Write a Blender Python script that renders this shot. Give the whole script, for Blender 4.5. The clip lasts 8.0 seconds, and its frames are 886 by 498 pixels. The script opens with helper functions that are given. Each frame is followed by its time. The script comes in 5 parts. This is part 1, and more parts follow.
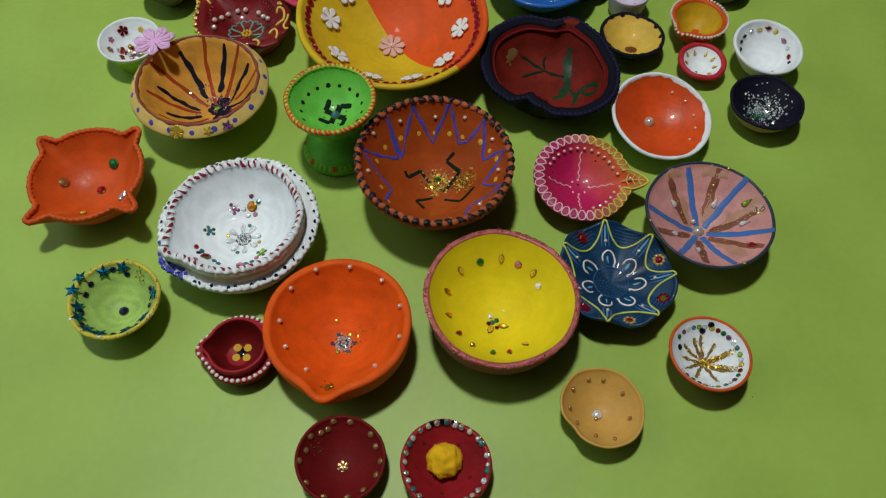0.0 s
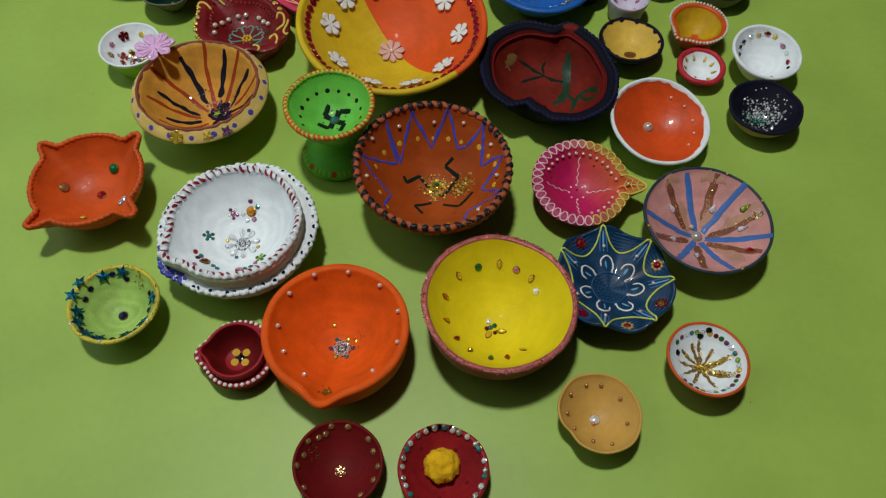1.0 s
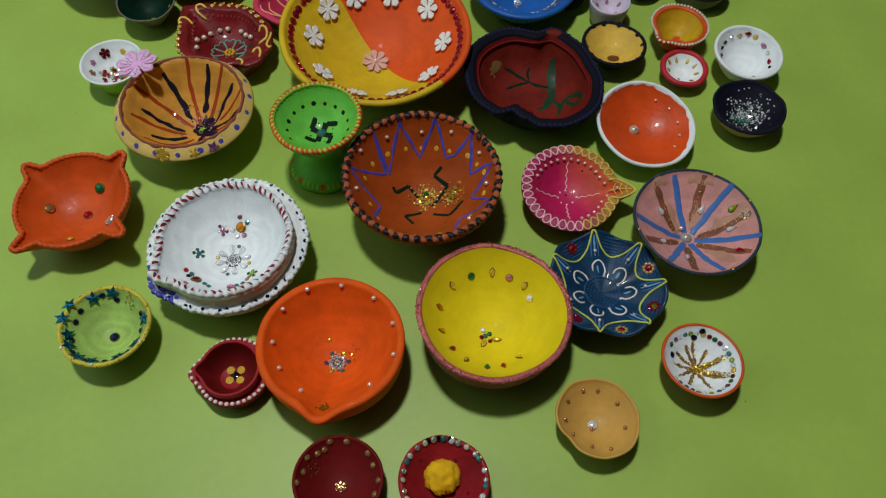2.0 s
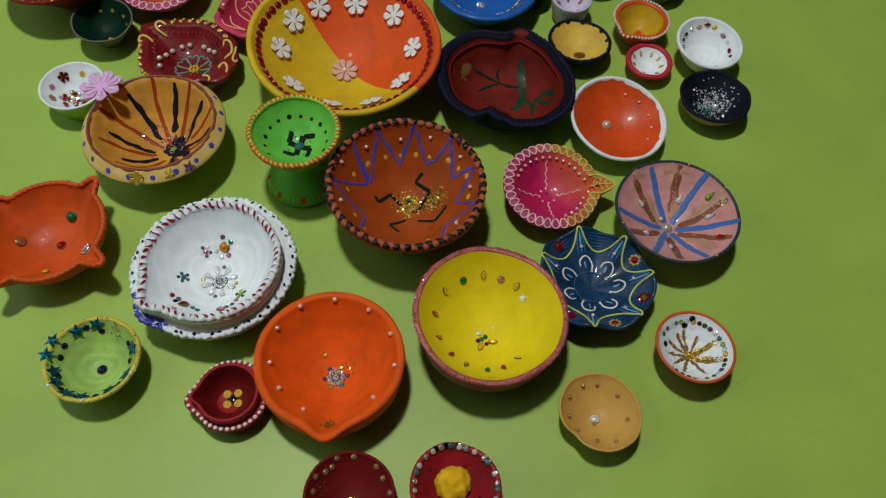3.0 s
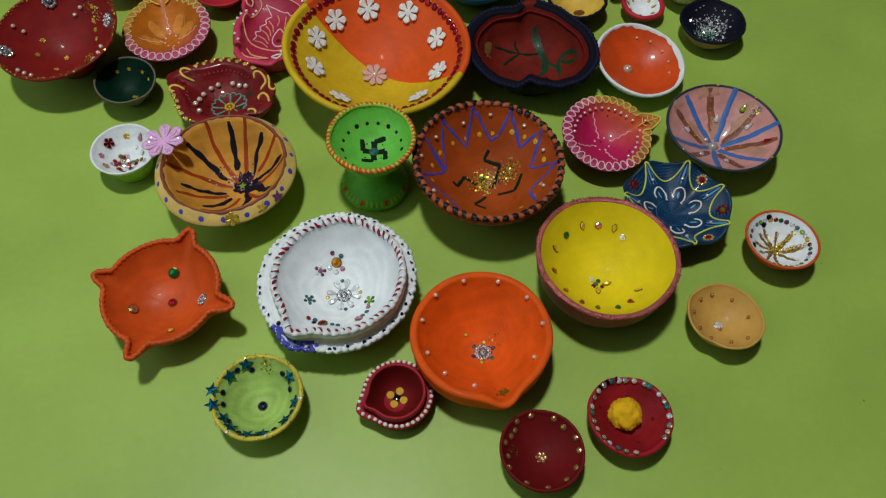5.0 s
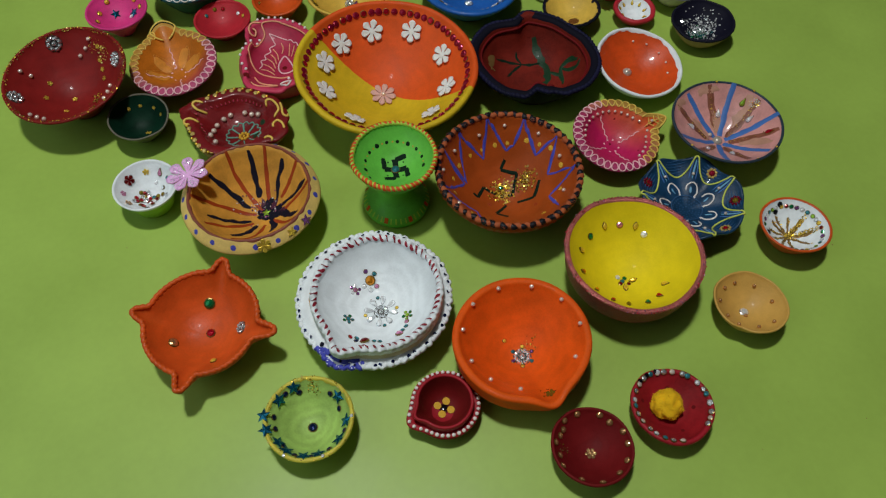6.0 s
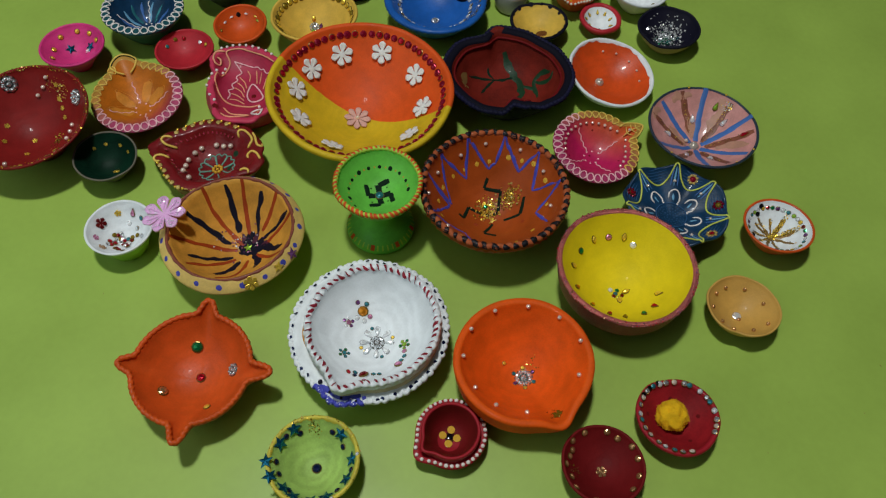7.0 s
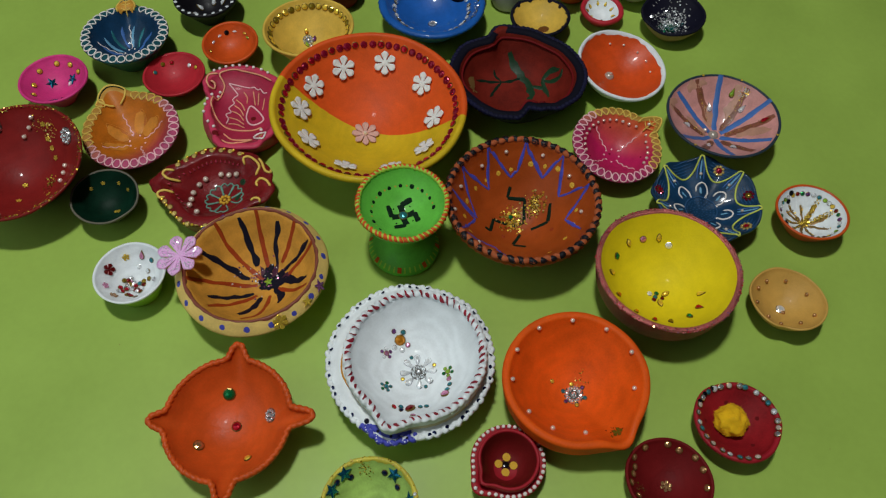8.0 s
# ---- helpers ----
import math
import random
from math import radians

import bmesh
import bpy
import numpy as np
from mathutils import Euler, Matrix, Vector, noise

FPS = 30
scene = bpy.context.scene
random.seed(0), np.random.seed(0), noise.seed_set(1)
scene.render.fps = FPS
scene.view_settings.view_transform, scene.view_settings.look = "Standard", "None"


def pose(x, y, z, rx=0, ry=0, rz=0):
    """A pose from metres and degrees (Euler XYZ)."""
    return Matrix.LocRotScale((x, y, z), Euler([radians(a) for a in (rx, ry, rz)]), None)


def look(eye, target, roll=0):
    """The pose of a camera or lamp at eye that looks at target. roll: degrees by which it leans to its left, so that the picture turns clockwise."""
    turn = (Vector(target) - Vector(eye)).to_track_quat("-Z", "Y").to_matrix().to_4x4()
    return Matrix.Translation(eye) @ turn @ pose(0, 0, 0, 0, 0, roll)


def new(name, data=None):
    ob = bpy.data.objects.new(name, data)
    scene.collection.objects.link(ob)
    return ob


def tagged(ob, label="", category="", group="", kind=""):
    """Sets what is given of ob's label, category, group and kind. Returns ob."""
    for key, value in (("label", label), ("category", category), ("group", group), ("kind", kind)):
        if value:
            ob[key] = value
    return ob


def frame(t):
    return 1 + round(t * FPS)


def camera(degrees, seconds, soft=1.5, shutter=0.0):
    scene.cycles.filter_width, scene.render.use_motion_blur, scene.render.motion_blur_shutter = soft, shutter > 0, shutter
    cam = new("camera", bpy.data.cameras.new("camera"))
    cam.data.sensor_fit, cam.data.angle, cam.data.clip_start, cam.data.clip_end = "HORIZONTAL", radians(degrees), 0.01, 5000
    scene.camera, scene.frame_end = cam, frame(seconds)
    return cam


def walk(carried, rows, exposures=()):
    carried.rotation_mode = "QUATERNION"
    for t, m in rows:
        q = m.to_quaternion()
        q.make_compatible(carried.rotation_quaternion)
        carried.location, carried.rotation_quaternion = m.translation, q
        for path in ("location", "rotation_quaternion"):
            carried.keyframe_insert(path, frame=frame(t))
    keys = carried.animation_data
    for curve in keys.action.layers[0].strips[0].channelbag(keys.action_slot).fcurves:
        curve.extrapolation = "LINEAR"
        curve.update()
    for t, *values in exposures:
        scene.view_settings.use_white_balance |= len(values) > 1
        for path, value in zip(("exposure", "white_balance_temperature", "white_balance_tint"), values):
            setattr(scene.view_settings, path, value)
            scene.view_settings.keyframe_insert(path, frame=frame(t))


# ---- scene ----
cam = camera(61.4, 8.0, soft=1.25)
METRES, EYE, TILT, LEAN, TURN = 0.36, 0.539, -60.1, -1.5, 0.0
ROWS = [
    (0.0, 0.0, 0.0, 0.0, 0.0, 0.0, -0.0),
    (0.5, 0.008, -0.0022, -0.0025, 0.23, 0.02, -0.47),
    (1.0, 0.0109, -0.0037, 0.0058, 0.25, 0.19, -0.06),
    (1.5, 0.006, -0.0058, 0.0153, -0.03, 0.35, 0.77),
    (3.0, -0.0949, 0.0046, 0.0421, -4.9, 0.09, 5.72),
    (3.5, -0.1903, 0.0017, 0.0532, -7.19, -0.4, 9.37),
    (4.0, -0.3147, 0.0017, 0.0643, -9.41, -1.33, 13.57),
    (4.5, -0.433, -0.0037, 0.0774, -10.88, -1.99, 17.24),
    (5.0, -0.5392, -0.0215, 0.0925, -12.17, -1.83, 20.2),
    (6.5, -0.7027, -0.0129, 0.1746, -16.55, -2.19, 26.41),
    (7.0, -0.7196, 0.0192, 0.213, -18.81, -3.02, 28.21),
    (7.5, -0.7441, 0.0636, 0.2648, -20.52, -4.32, 30.19),
    (8.0, -0.7747, 0.1283, 0.3392, -21.94, -5.5, 32.84),
]
walk(cam, [(t, pose(0, 0, EYE, TILT, LEAN, TURN) @ pose(METRES * x, METRES * y, METRES * z, 90 + pitch, roll, yaw)) for t, x, y, z, yaw, pitch, roll in ROWS],
     exposures=[(0.0, 0.21), (1.5, 0.15), (3.0, 0.1), (5.0, 0.1), (6.5, 0.07), (8.0, 0.03)])

# ---- light: a ceiling bulb in a closed room, and an added weak soft fill through an opening in the near wall ----
world = bpy.data.worlds.new("world")
scene.world = world
world.use_nodes = True
world.node_tree.nodes["Background"].inputs[0].default_value = (1.0, 0.98, 0.94, 1)
world.node_tree.nodes["Background"].inputs[1].default_value = 0.0005
bulb = bpy.data.lights.new("ceiling_bulb", "POINT")
bulb.energy, bulb.shadow_soft_size, bulb.color = 82.5, 0.085, (0.97, 1.0, 0.98)
new("ceiling_bulb", bulb).location = (-0.22, 0.52, 2.05)

# Added area fill from the left; its real source is unseen.
soft_fill = bpy.data.lights.new("left_soft_fill", "AREA")
soft_fill.shape, soft_fill.size, soft_fill.size_y, soft_fill.energy, soft_fill.color = "RECTANGLE", 1.2, 1.1, 2.8, (0.80, 1.0, 1.04)
new("left_soft_fill", soft_fill).matrix_world = look((-0.97, 0.6, 0.85), (0.5, 0.6, 0.55))


# ---- materials ----
def rgb(code):
    """Linear colour from a hex code."""
    v = [int(code[i:i + 2], 16) / 255 for i in (0, 2, 4)]
    return tuple(c / 12.92 if c <= 0.04045 else ((c + 0.055) / 1.055) ** 2.4 for c in v) + (1,)


def paint(name, code, rough=0.5, vary=0.2, bump=0.4, metal=0.0, scale=1.0, second=None, coat=0.03, wheel=1.0, gloss=0.36, deep=0.95):
    """Hand-laid paint on clay: patchy tone, brush grain and fine relief. second: (code, ax, ay, offset, softness) for a
    second colour beyond the line ax * x + ay * y = offset."""
    m = bpy.data.materials.new(name)
    m.use_nodes = True
    nt = m.node_tree
    n, l = nt.nodes, nt.links
    b = n["Principled BSDF"]
    co = n.new("ShaderNodeTexCoord")
    big, fine = n.new("ShaderNodeTexNoise"), n.new("ShaderNodeTexNoise")
    big.inputs["Scale"].default_value, big.inputs["Detail"].default_value = 55 * scale, 5
    fine.inputs["Scale"].default_value, fine.inputs["Detail"].default_value = 620 * scale, 3
    for t in (big, fine):
        l.new(co.outputs["Object"], t.inputs["Vector"])
    mixed = n.new("ShaderNodeMath")
    mixed.operation = "MULTIPLY_ADD"
    l.new(fine.outputs["Fac"], mixed.inputs[0])
    mixed.inputs[1].default_value = 0.35
    l.new(big.outputs["Fac"], mixed.inputs[2])
    if wheel:
        # faint rings left by the potter's wheel and the brush going round
        turns = n.new("ShaderNodeTexWave")
        turns.wave_type, turns.rings_direction = "RINGS", "Z"
        turns.inputs["Scale"].default_value, turns.inputs["Distortion"].default_value = 42, 11
        turns.inputs["Detail"].default_value, turns.inputs["Detail Scale"].default_value = 3, 0.6
        l.new(co.outputs["Object"], turns.inputs["Vector"])
        more = n.new("ShaderNodeMath")
        more.operation = "MULTIPLY_ADD"
        l.new(turns.outputs["Fac"], more.inputs[0])
        more.inputs[1].default_value = 0.06 * wheel
        l.new(mixed.outputs[0], more.inputs[2])
        mixed = more
    tone = n.new("ShaderNodeMapRange")
    tone.inputs["From Min"].default_value, tone.inputs["From Max"].default_value = 0.4, 0.95
    l.new(mixed.outputs[0], tone.inputs["Value"])
    colour = n.new("ShaderNodeVectorMath")
    colour.operation = "SCALE"
    tone.inputs["To Min"].default_value, tone.inputs["To Max"].default_value = deep * (1 - vary), deep * (1 + vary)
    l.new(tone.outputs[0], colour.inputs["Scale"])
    if second:
        code2, ax, ay, off, soft = second
        dot = n.new("ShaderNodeVectorMath")
        dot.operation = "DOT_PRODUCT"
        l.new(co.outputs["Object"], dot.inputs[0])
        dot.inputs[1].default_value = (ax, ay, 0)
        wob = n.new("ShaderNodeMath")
        wob.operation = "MULTIPLY_ADD"
        l.new(big.outputs["Fac"], wob.inputs[0])
        wob.inputs[1].default_value = 0.005
        l.new(dot.outputs["Value"], wob.inputs[2])
        edge = n.new("ShaderNodeMapRange")
        edge.inputs["From Min"].default_value, edge.inputs["From Max"].default_value = off + 0.0025 - soft, off + 0.0025 + soft
        l.new(wob.outputs[0], edge.inputs["Value"])
        mix = n.new("ShaderNodeMix")
        mix.data_type = "RGBA"
        mix.inputs["A"].default_value, mix.inputs["B"].default_value = rgb(code), rgb(code2)
        l.new(edge.outputs[0], mix.inputs["Factor"])
        l.new(mix.outputs["Result"], colour.inputs[0])
    else:
        colour.inputs[0].default_value = rgb(code)[:3]
    l.new(colour.outputs[0], b.inputs["Base Color"])
    rg = n.new("ShaderNodeMapRange")
    rg.inputs["To Min"].default_value, rg.inputs["To Max"].default_value = max(0.03, rough - 0.04), min(1, rough + 0.2)
    l.new(big.outputs["Fac"], rg.inputs["Value"])
    l.new(rg.outputs[0], b.inputs["Roughness"])
    b.inputs["Metallic"].default_value = metal
    b.inputs["Coat Weight"].default_value = coat * 0.5
    b.inputs["Specular IOR Level"].default_value = gloss * 0.7
    b.inputs["Coat Roughness"].default_value = 0.09
    bp = n.new("ShaderNodeBump")
    bp.inputs["Strength"].default_value, bp.inputs["Distance"].default_value = bump, 0.0012
    l.new(mixed.outputs[0], bp.inputs["Height"])
    l.new(bp.outputs[0], b.inputs["Normal"])
    return m


def shiny(name, code, rough=0.12, metal=0.5):
    """Foil-backed stone, bead or glitter flake: colour varies from piece to piece."""
    m = bpy.data.materials.new(name)
    m.use_nodes = True
    n, l = m.node_tree.nodes, m.node_tree.links
    b = n["Principled BSDF"]
    geo, info = n.new("ShaderNodeNewGeometry"), n.new("ShaderNodeObjectInfo")
    add = n.new("ShaderNodeMath")
    add.operation = "ADD"
    l.new(geo.outputs["Random Per Island"], add.inputs[0])
    l.new(info.outputs["Random"], add.inputs[1])
    tone = n.new("ShaderNodeMapRange")
    tone.inputs["From Max"].default_value = 2
    tone.inputs["To Min"].default_value, tone.inputs["To Max"].default_value = 0.65, 1.3
    l.new(add.outputs[0], tone.inputs["Value"])
    sc = n.new("ShaderNodeVectorMath")
    sc.operation = "SCALE"
    sc.inputs[0].default_value = rgb(code)[:3]
    l.new(tone.outputs[0], sc.inputs["Scale"])
    l.new(sc.outputs[0], b.inputs["Base Color"])
    b.inputs["Roughness"].default_value, b.inputs["Metallic"].default_value = rough, metal
    return m


def tabletop_material():
    m = paint("green_laminate", "A1C054", rough=0.36, vary=0.09, bump=0.03, scale=0.25, coat=0.0, wheel=0.0, gloss=0.5, deep=0.95)
    return m


GREEN_TOP = tabletop_material()
# The room is unseen; these tones only set how much light it bounces.
WALL = paint("wall_paint", "2C2A27", rough=0.8, vary=0.05, bump=0.1, scale=0.1, wheel=0.0, deep=1.0)
WALL_NEAR = paint("near_wall_paint", "5E5B55", rough=0.8, vary=0.04, bump=0.1, scale=0.1, wheel=0.0, deep=1.0)
FLOOR = paint("grey_floor", "4A4640", rough=0.5, vary=0.1, bump=0.1, scale=0.1, wheel=0.0, deep=1.0)
LEG = paint("dark_metal_leg", "3A3A3A", rough=0.4, vary=0.1, bump=0.05, metal=0.8, wheel=0.0)

ORANGE = paint("orange_paint", "E85A12", rough=0.55, vary=0.2, wheel=1.1, coat=0.03, gloss=0.22)
ORANGE_DEEP = paint("deep_orange_paint", "D2541C", rough=0.36)
ORANGE_RED = paint("orange_red_paint", "D9501C", rough=0.3, coat=0.3)
ORANGE_SKIN = paint("terracotta_orange", "AA5630", rough=0.6)
# Darker copy of the pink glitter: the outer wall's shade is in this colour.
ROSE_SHADED = paint("shaded_rose_paint", "8E403C", rough=0.45, vary=0.4, bump=0.9, metal=0.15, scale=2)
YELLOW = paint("yellow_paint", "EBD51E", rough=0.55, vary=0.1, gloss=0.2)
OCHRE = paint("ochre_paint", "D0953A", rough=0.5, vary=0.28)
YELLOW_OCHRE = paint("yellow_ochre_paint", "DDB74E", rough=0.5)
OCHRE_LIGHT = paint("light_ochre_paint", "EBC874", rough=0.5)
SLATE = paint("slate_blue_edge", "2E3C4A", rough=0.4)
SKY_STREAK = paint("light_blue_streak", "6FA8CC", rough=0.35)
TAN = paint("tan_clay", "D2A452", rough=0.42, vary=0.12)
WHITE = paint("white_paint", "E8EDF0", rough=0.5, vary=0.1, bump=0.6, wheel=3.0, coat=0.05, deep=1.0)
CREAM = paint("cream_paint", "E9E0D0", rough=0.5, vary=0.06, deep=1.0)
LILAC = paint("pale_lilac_paint", "CFC4D8", rough=0.45)
PINK_GLITTER = paint("pink_glitter_paint", "B4625E", rough=0.26, vary=0.45, bump=1.0, metal=0.3, scale=2)
PINK = paint("pink_paint", "D49690", rough=0.3, vary=0.26, coat=0.5)
TAN_SMEAR = paint("tan_smear_paint", "BE8E78", rough=0.35)
GOLD_DUST = paint("brown_gold_paint", "86683C", rough=0.3, vary=0.4, metal=0.2)
# Beige for the outer side of the white diya's upper bowl.
BEIGE = paint("beige_outer_side", "D6C6A4", rough=0.6, vary=0.15)
PINK_HOT = paint("hot_pink_paint", "CA3C5C", rough=0.4)
MAGENTA = paint("magenta_paint", "DC3C86", rough=0.4)
RED = paint("red_paint", "BC2A36", rough=0.4)
DASH_RED = paint("dash_red_paint", "8C1C2E", rough=0.4, vary=0.4)
PETAL_TINT = paint("orange_petal_tint", "DA8E34", rough=0.35, vary=0.25)
CRIMSON_DEEP = paint("deep_crimson_paint", "8C1A20", rough=0.45, vary=0.35, gloss=0.2)
CRIMSON = paint("crimson_paint", "A01E2A", rough=0.4, gloss=0.25)
MAROON = paint("maroon_paint", "86201E", rough=0.4, coat=0.12, gloss=0.2)
MAROON_DARK = paint("dark_maroon_paint", "6E1618", rough=0.5, coat=0.0, gloss=0.14)
ORNATE_RED = paint("glossy_dark_red_paint", "76161A", rough=0.34, vary=0.4, bump=0.9, coat=0.5)
BRICK_RED = paint("brick_red_paint", "6E1E14", rough=0.6, vary=0.4, coat=0.0, gloss=0.2)
NAVY = paint("navy_paint", "0A091A", rough=0.7, coat=0.0, gloss=0.25)
NAVY_ROPE = paint("navy_rope_paint", "141430", rough=0.6, vary=0.5, coat=0.0, gloss=0.25)
ROPE_GREEN = paint("yellow_green_rope_paint", "B4D24C", rough=0.4, vary=0.2)
NAVY_DARK = paint("dark_navy_paint", "0F0E22", rough=0.6, coat=0.0, gloss=0.3)
BLUE = paint("blue_paint", "1F5FB2", rough=0.35, coat=0.3)
BLUE_STROKE = paint("blue_brush_paint", "4470B4", rough=0.4)
VIOLET = paint("violet_blue_paint", "4A4FB8", rough=0.4)
STAR_BLUE = paint("star_blue_paint", "123858", rough=0.36, vary=0.45, bump=0.5, coat=0.4)
TEAL_DARK = paint("dark_teal_paint", "1B4E58", rough=0.3, vary=0.3, coat=0.3)
GREEN_DARK = paint("dark_green_paint", "0A2C1E", rough=0.45, vary=0.5, coat=0.0, gloss=0.2)
GREEN_BRIGHT = paint("bright_green_paint", "6CC24A", rough=0.38, coat=0.25)
GREEN_LEAF = paint("leaf_green_paint", "163820", rough=0.4)
GREEN_LIGHT = paint("light_green_paint", "9FC552", rough=0.5)
GREEN_PALE = paint("pale_green_paint", "A2C264", rough=0.45, vary=0.28, wheel=2.5)
GREEN_BLACK = paint("black_green_paint", "12261A", rough=0.6, coat=0.0, gloss=0.12)
BLACK = paint("black_paint", "16141A", rough=0.4)
BROWN = paint("brown_brush_paint", "8A4B3C", rough=0.35)
BROWN_SOFT = paint("soft_brown_brush_paint", "84503E", rough=0.35, vary=0.5)
BROWN_BODY = paint("burnt_orange_paint", "A64A17", rough=0.36, vary=0.2)
PURPLE_SMEAR = paint("purple_smear_paint", "4A2038", rough=0.4, vary=0.4)
BRONZE_DISC = paint("bronze_disc_foil", "7A4A24", rough=0.35, vary=0.5, metal=0.3, scale=3)
MUSTARD = paint("mustard_paint", "C8A020", rough=0.4, vary=0.25)
RIM_LIME = paint("lime_ochre_rim", "CFC048", rough=0.4, vary=0.3)
INDIGO_LINE = paint("indigo_liner", "2C5580", rough=0.4)
RUST = paint("rust_red_paint", "A03E16", rough=0.45)
GLAZE = paint("glossy_maroon_glaze", "4E161C", rough=0.3, vary=0.4, bump=0.9, coat=0.8, scale=2)
GREY_CLAY = paint("grey_clay", "6E695C", rough=0.6)
CLAY = paint("raw_clay", "A9886A", rough=0.7)
GOLD_LINE = paint("pale_gold_liner", "E4C25E", rough=0.3, bump=0.1, deep=1.0)
WHITE_LINE = paint("white_liner", "EFE6E2", rough=0.35, bump=0.1, deep=1.0)
PINK_LINE = paint("pink_liner", "F0BFC4", rough=0.35, bump=0.1, deep=1.0)
PEACH_LINE = paint("peach_liner", "EBA882", rough=0.35, bump=0.1)
PINK_DEEP = paint("deep_pink_paint", "AC2A48", rough=0.4)
YELLOW_LINE = paint("yellow_liner", "D2DA62", rough=0.35, bump=0.1)
TEAL_LINE = paint("teal_liner", "6C9C8C", rough=0.35, bump=0.1)
YELLOW_DOT = paint("yellow_dot_paint", "E3B23A", rough=0.4)
PETAL_WHITE = paint("white_petal", "EDEBE8", rough=0.5, vary=0.04, bump=0.2, deep=1.0)
PETAL_PINK = paint("pink_petal", "E8B4A6", rough=0.5, vary=0.08)
PETAL_LILAC = paint("lilac_glitter_foam", "F4BCEE", rough=0.25, vary=0.25, bump=0.4, scale=2.5, coat=0.5, deep=1.0)
WOOL = paint("yellow_wool", "F0BC1C", rough=0.95, vary=0.2, bump=0.8, scale=2)

PEARL = shiny("pearl", "EBD9CA", rough=0.16, metal=0.45)
PEARL_BROWN = shiny("bronze_bead", "C89868", rough=0.2, metal=0.7)
CLEAR = shiny("clear_rhinestone", "F6F8FA", rough=0.16, metal=0.5)
SILVER = shiny("silver_brooch_metal", "D6D8DA", rough=0.2, metal=0.8)
GOLD = shiny("gold_stone", "F4CE4C", rough=0.3, metal=0.6)
GOLD_DARK = shiny("dark_gold_stone", "8F7A22", rough=0.15)
G_GREEN = shiny("green_stone", "17884E", rough=0.08, metal=0.6)
G_LIME = shiny("lime_stone", "A6D44A", rough=0.1, metal=0.6)
G_TEAL = shiny("teal_stone", "3C8894", rough=0.1)
G_RED = shiny("red_stone", "B8122C", rough=0.1, metal=0.6)
G_RUBY = shiny("ruby_stone", "8E1230", rough=0.14, metal=0.5)
G_DARKRED = shiny("dark_red_stone", "7E1418", rough=0.12, metal=0.6)
G_ORANGE = shiny("orange_stone", "D98A24", rough=0.1, metal=0.6)
G_PINK = shiny("pink_stone", "D98CB0", rough=0.12, metal=0.6)
G_PURPLE = shiny("purple_stone", "86508E", rough=0.12, metal=0.6)
G_BLACK = shiny("black_stone", "15141A", rough=0.1, metal=0.5)
G_NAVY = shiny("navy_stone", "16224E", rough=0.1, metal=0.6)
BROOCH = shiny("crystal_brooch", "F8FAFC", rough=0.15, metal=0.85)
BEZEL = shiny("dull_gold_setting", "6E5A26", rough=0.3, metal=0.6)
# Dark of the gaps between brooch studs, held in the backing's colour.
BROOCH_BACK = shiny("dark_brooch_back", "4A4844", rough=0.35, metal=0.7)
PALE_GOLD = shiny("pale_gold_stone", "EBCB78", rough=0.12, metal=0.45)
GREY_STONE = shiny("grey_cabochon", "B4ACA0", rough=0.25, metal=0.3)
STAR_FOIL = shiny("blue_foil_star", "1C6C8C", rough=0.2, metal=0.8)


# ---- mesh helpers ----
def part(name, bm, material, parent, label="", smooth=True):
    """Link a bmesh as one mesh under a thing."""
    me = bpy.data.meshes.new(name)
    bm.normal_update()
    bm.to_mesh(me)
    bm.free()
    for m in (material if isinstance(material, (list, tuple)) else [material]):
        me.materials.append(m)
    if smooth:
        me.shade_smooth()
    ob = new(name, me)
    ob.parent = parent
    return tagged(ob, label)


def box(bm, x0, x1, y0, y1, z0, z1, bevel=0.0):
    made = bmesh.ops.create_cube(bm, size=1)["verts"]
    for v in made:
        v.co = Vector(((x0 + x1) / 2 + v.co.x * (x1 - x0), (y0 + y1) / 2 + v.co.y * (y1 - y0), (z0 + z1) / 2 + v.co.z * (z1 - z0)))
    if bevel:
        edges = {e for v in made for e in v.link_edges}
        bmesh.ops.bevel(bm, geom=list(edges), offset=bevel, segments=3, affect="EDGES")


SHAPES = {}


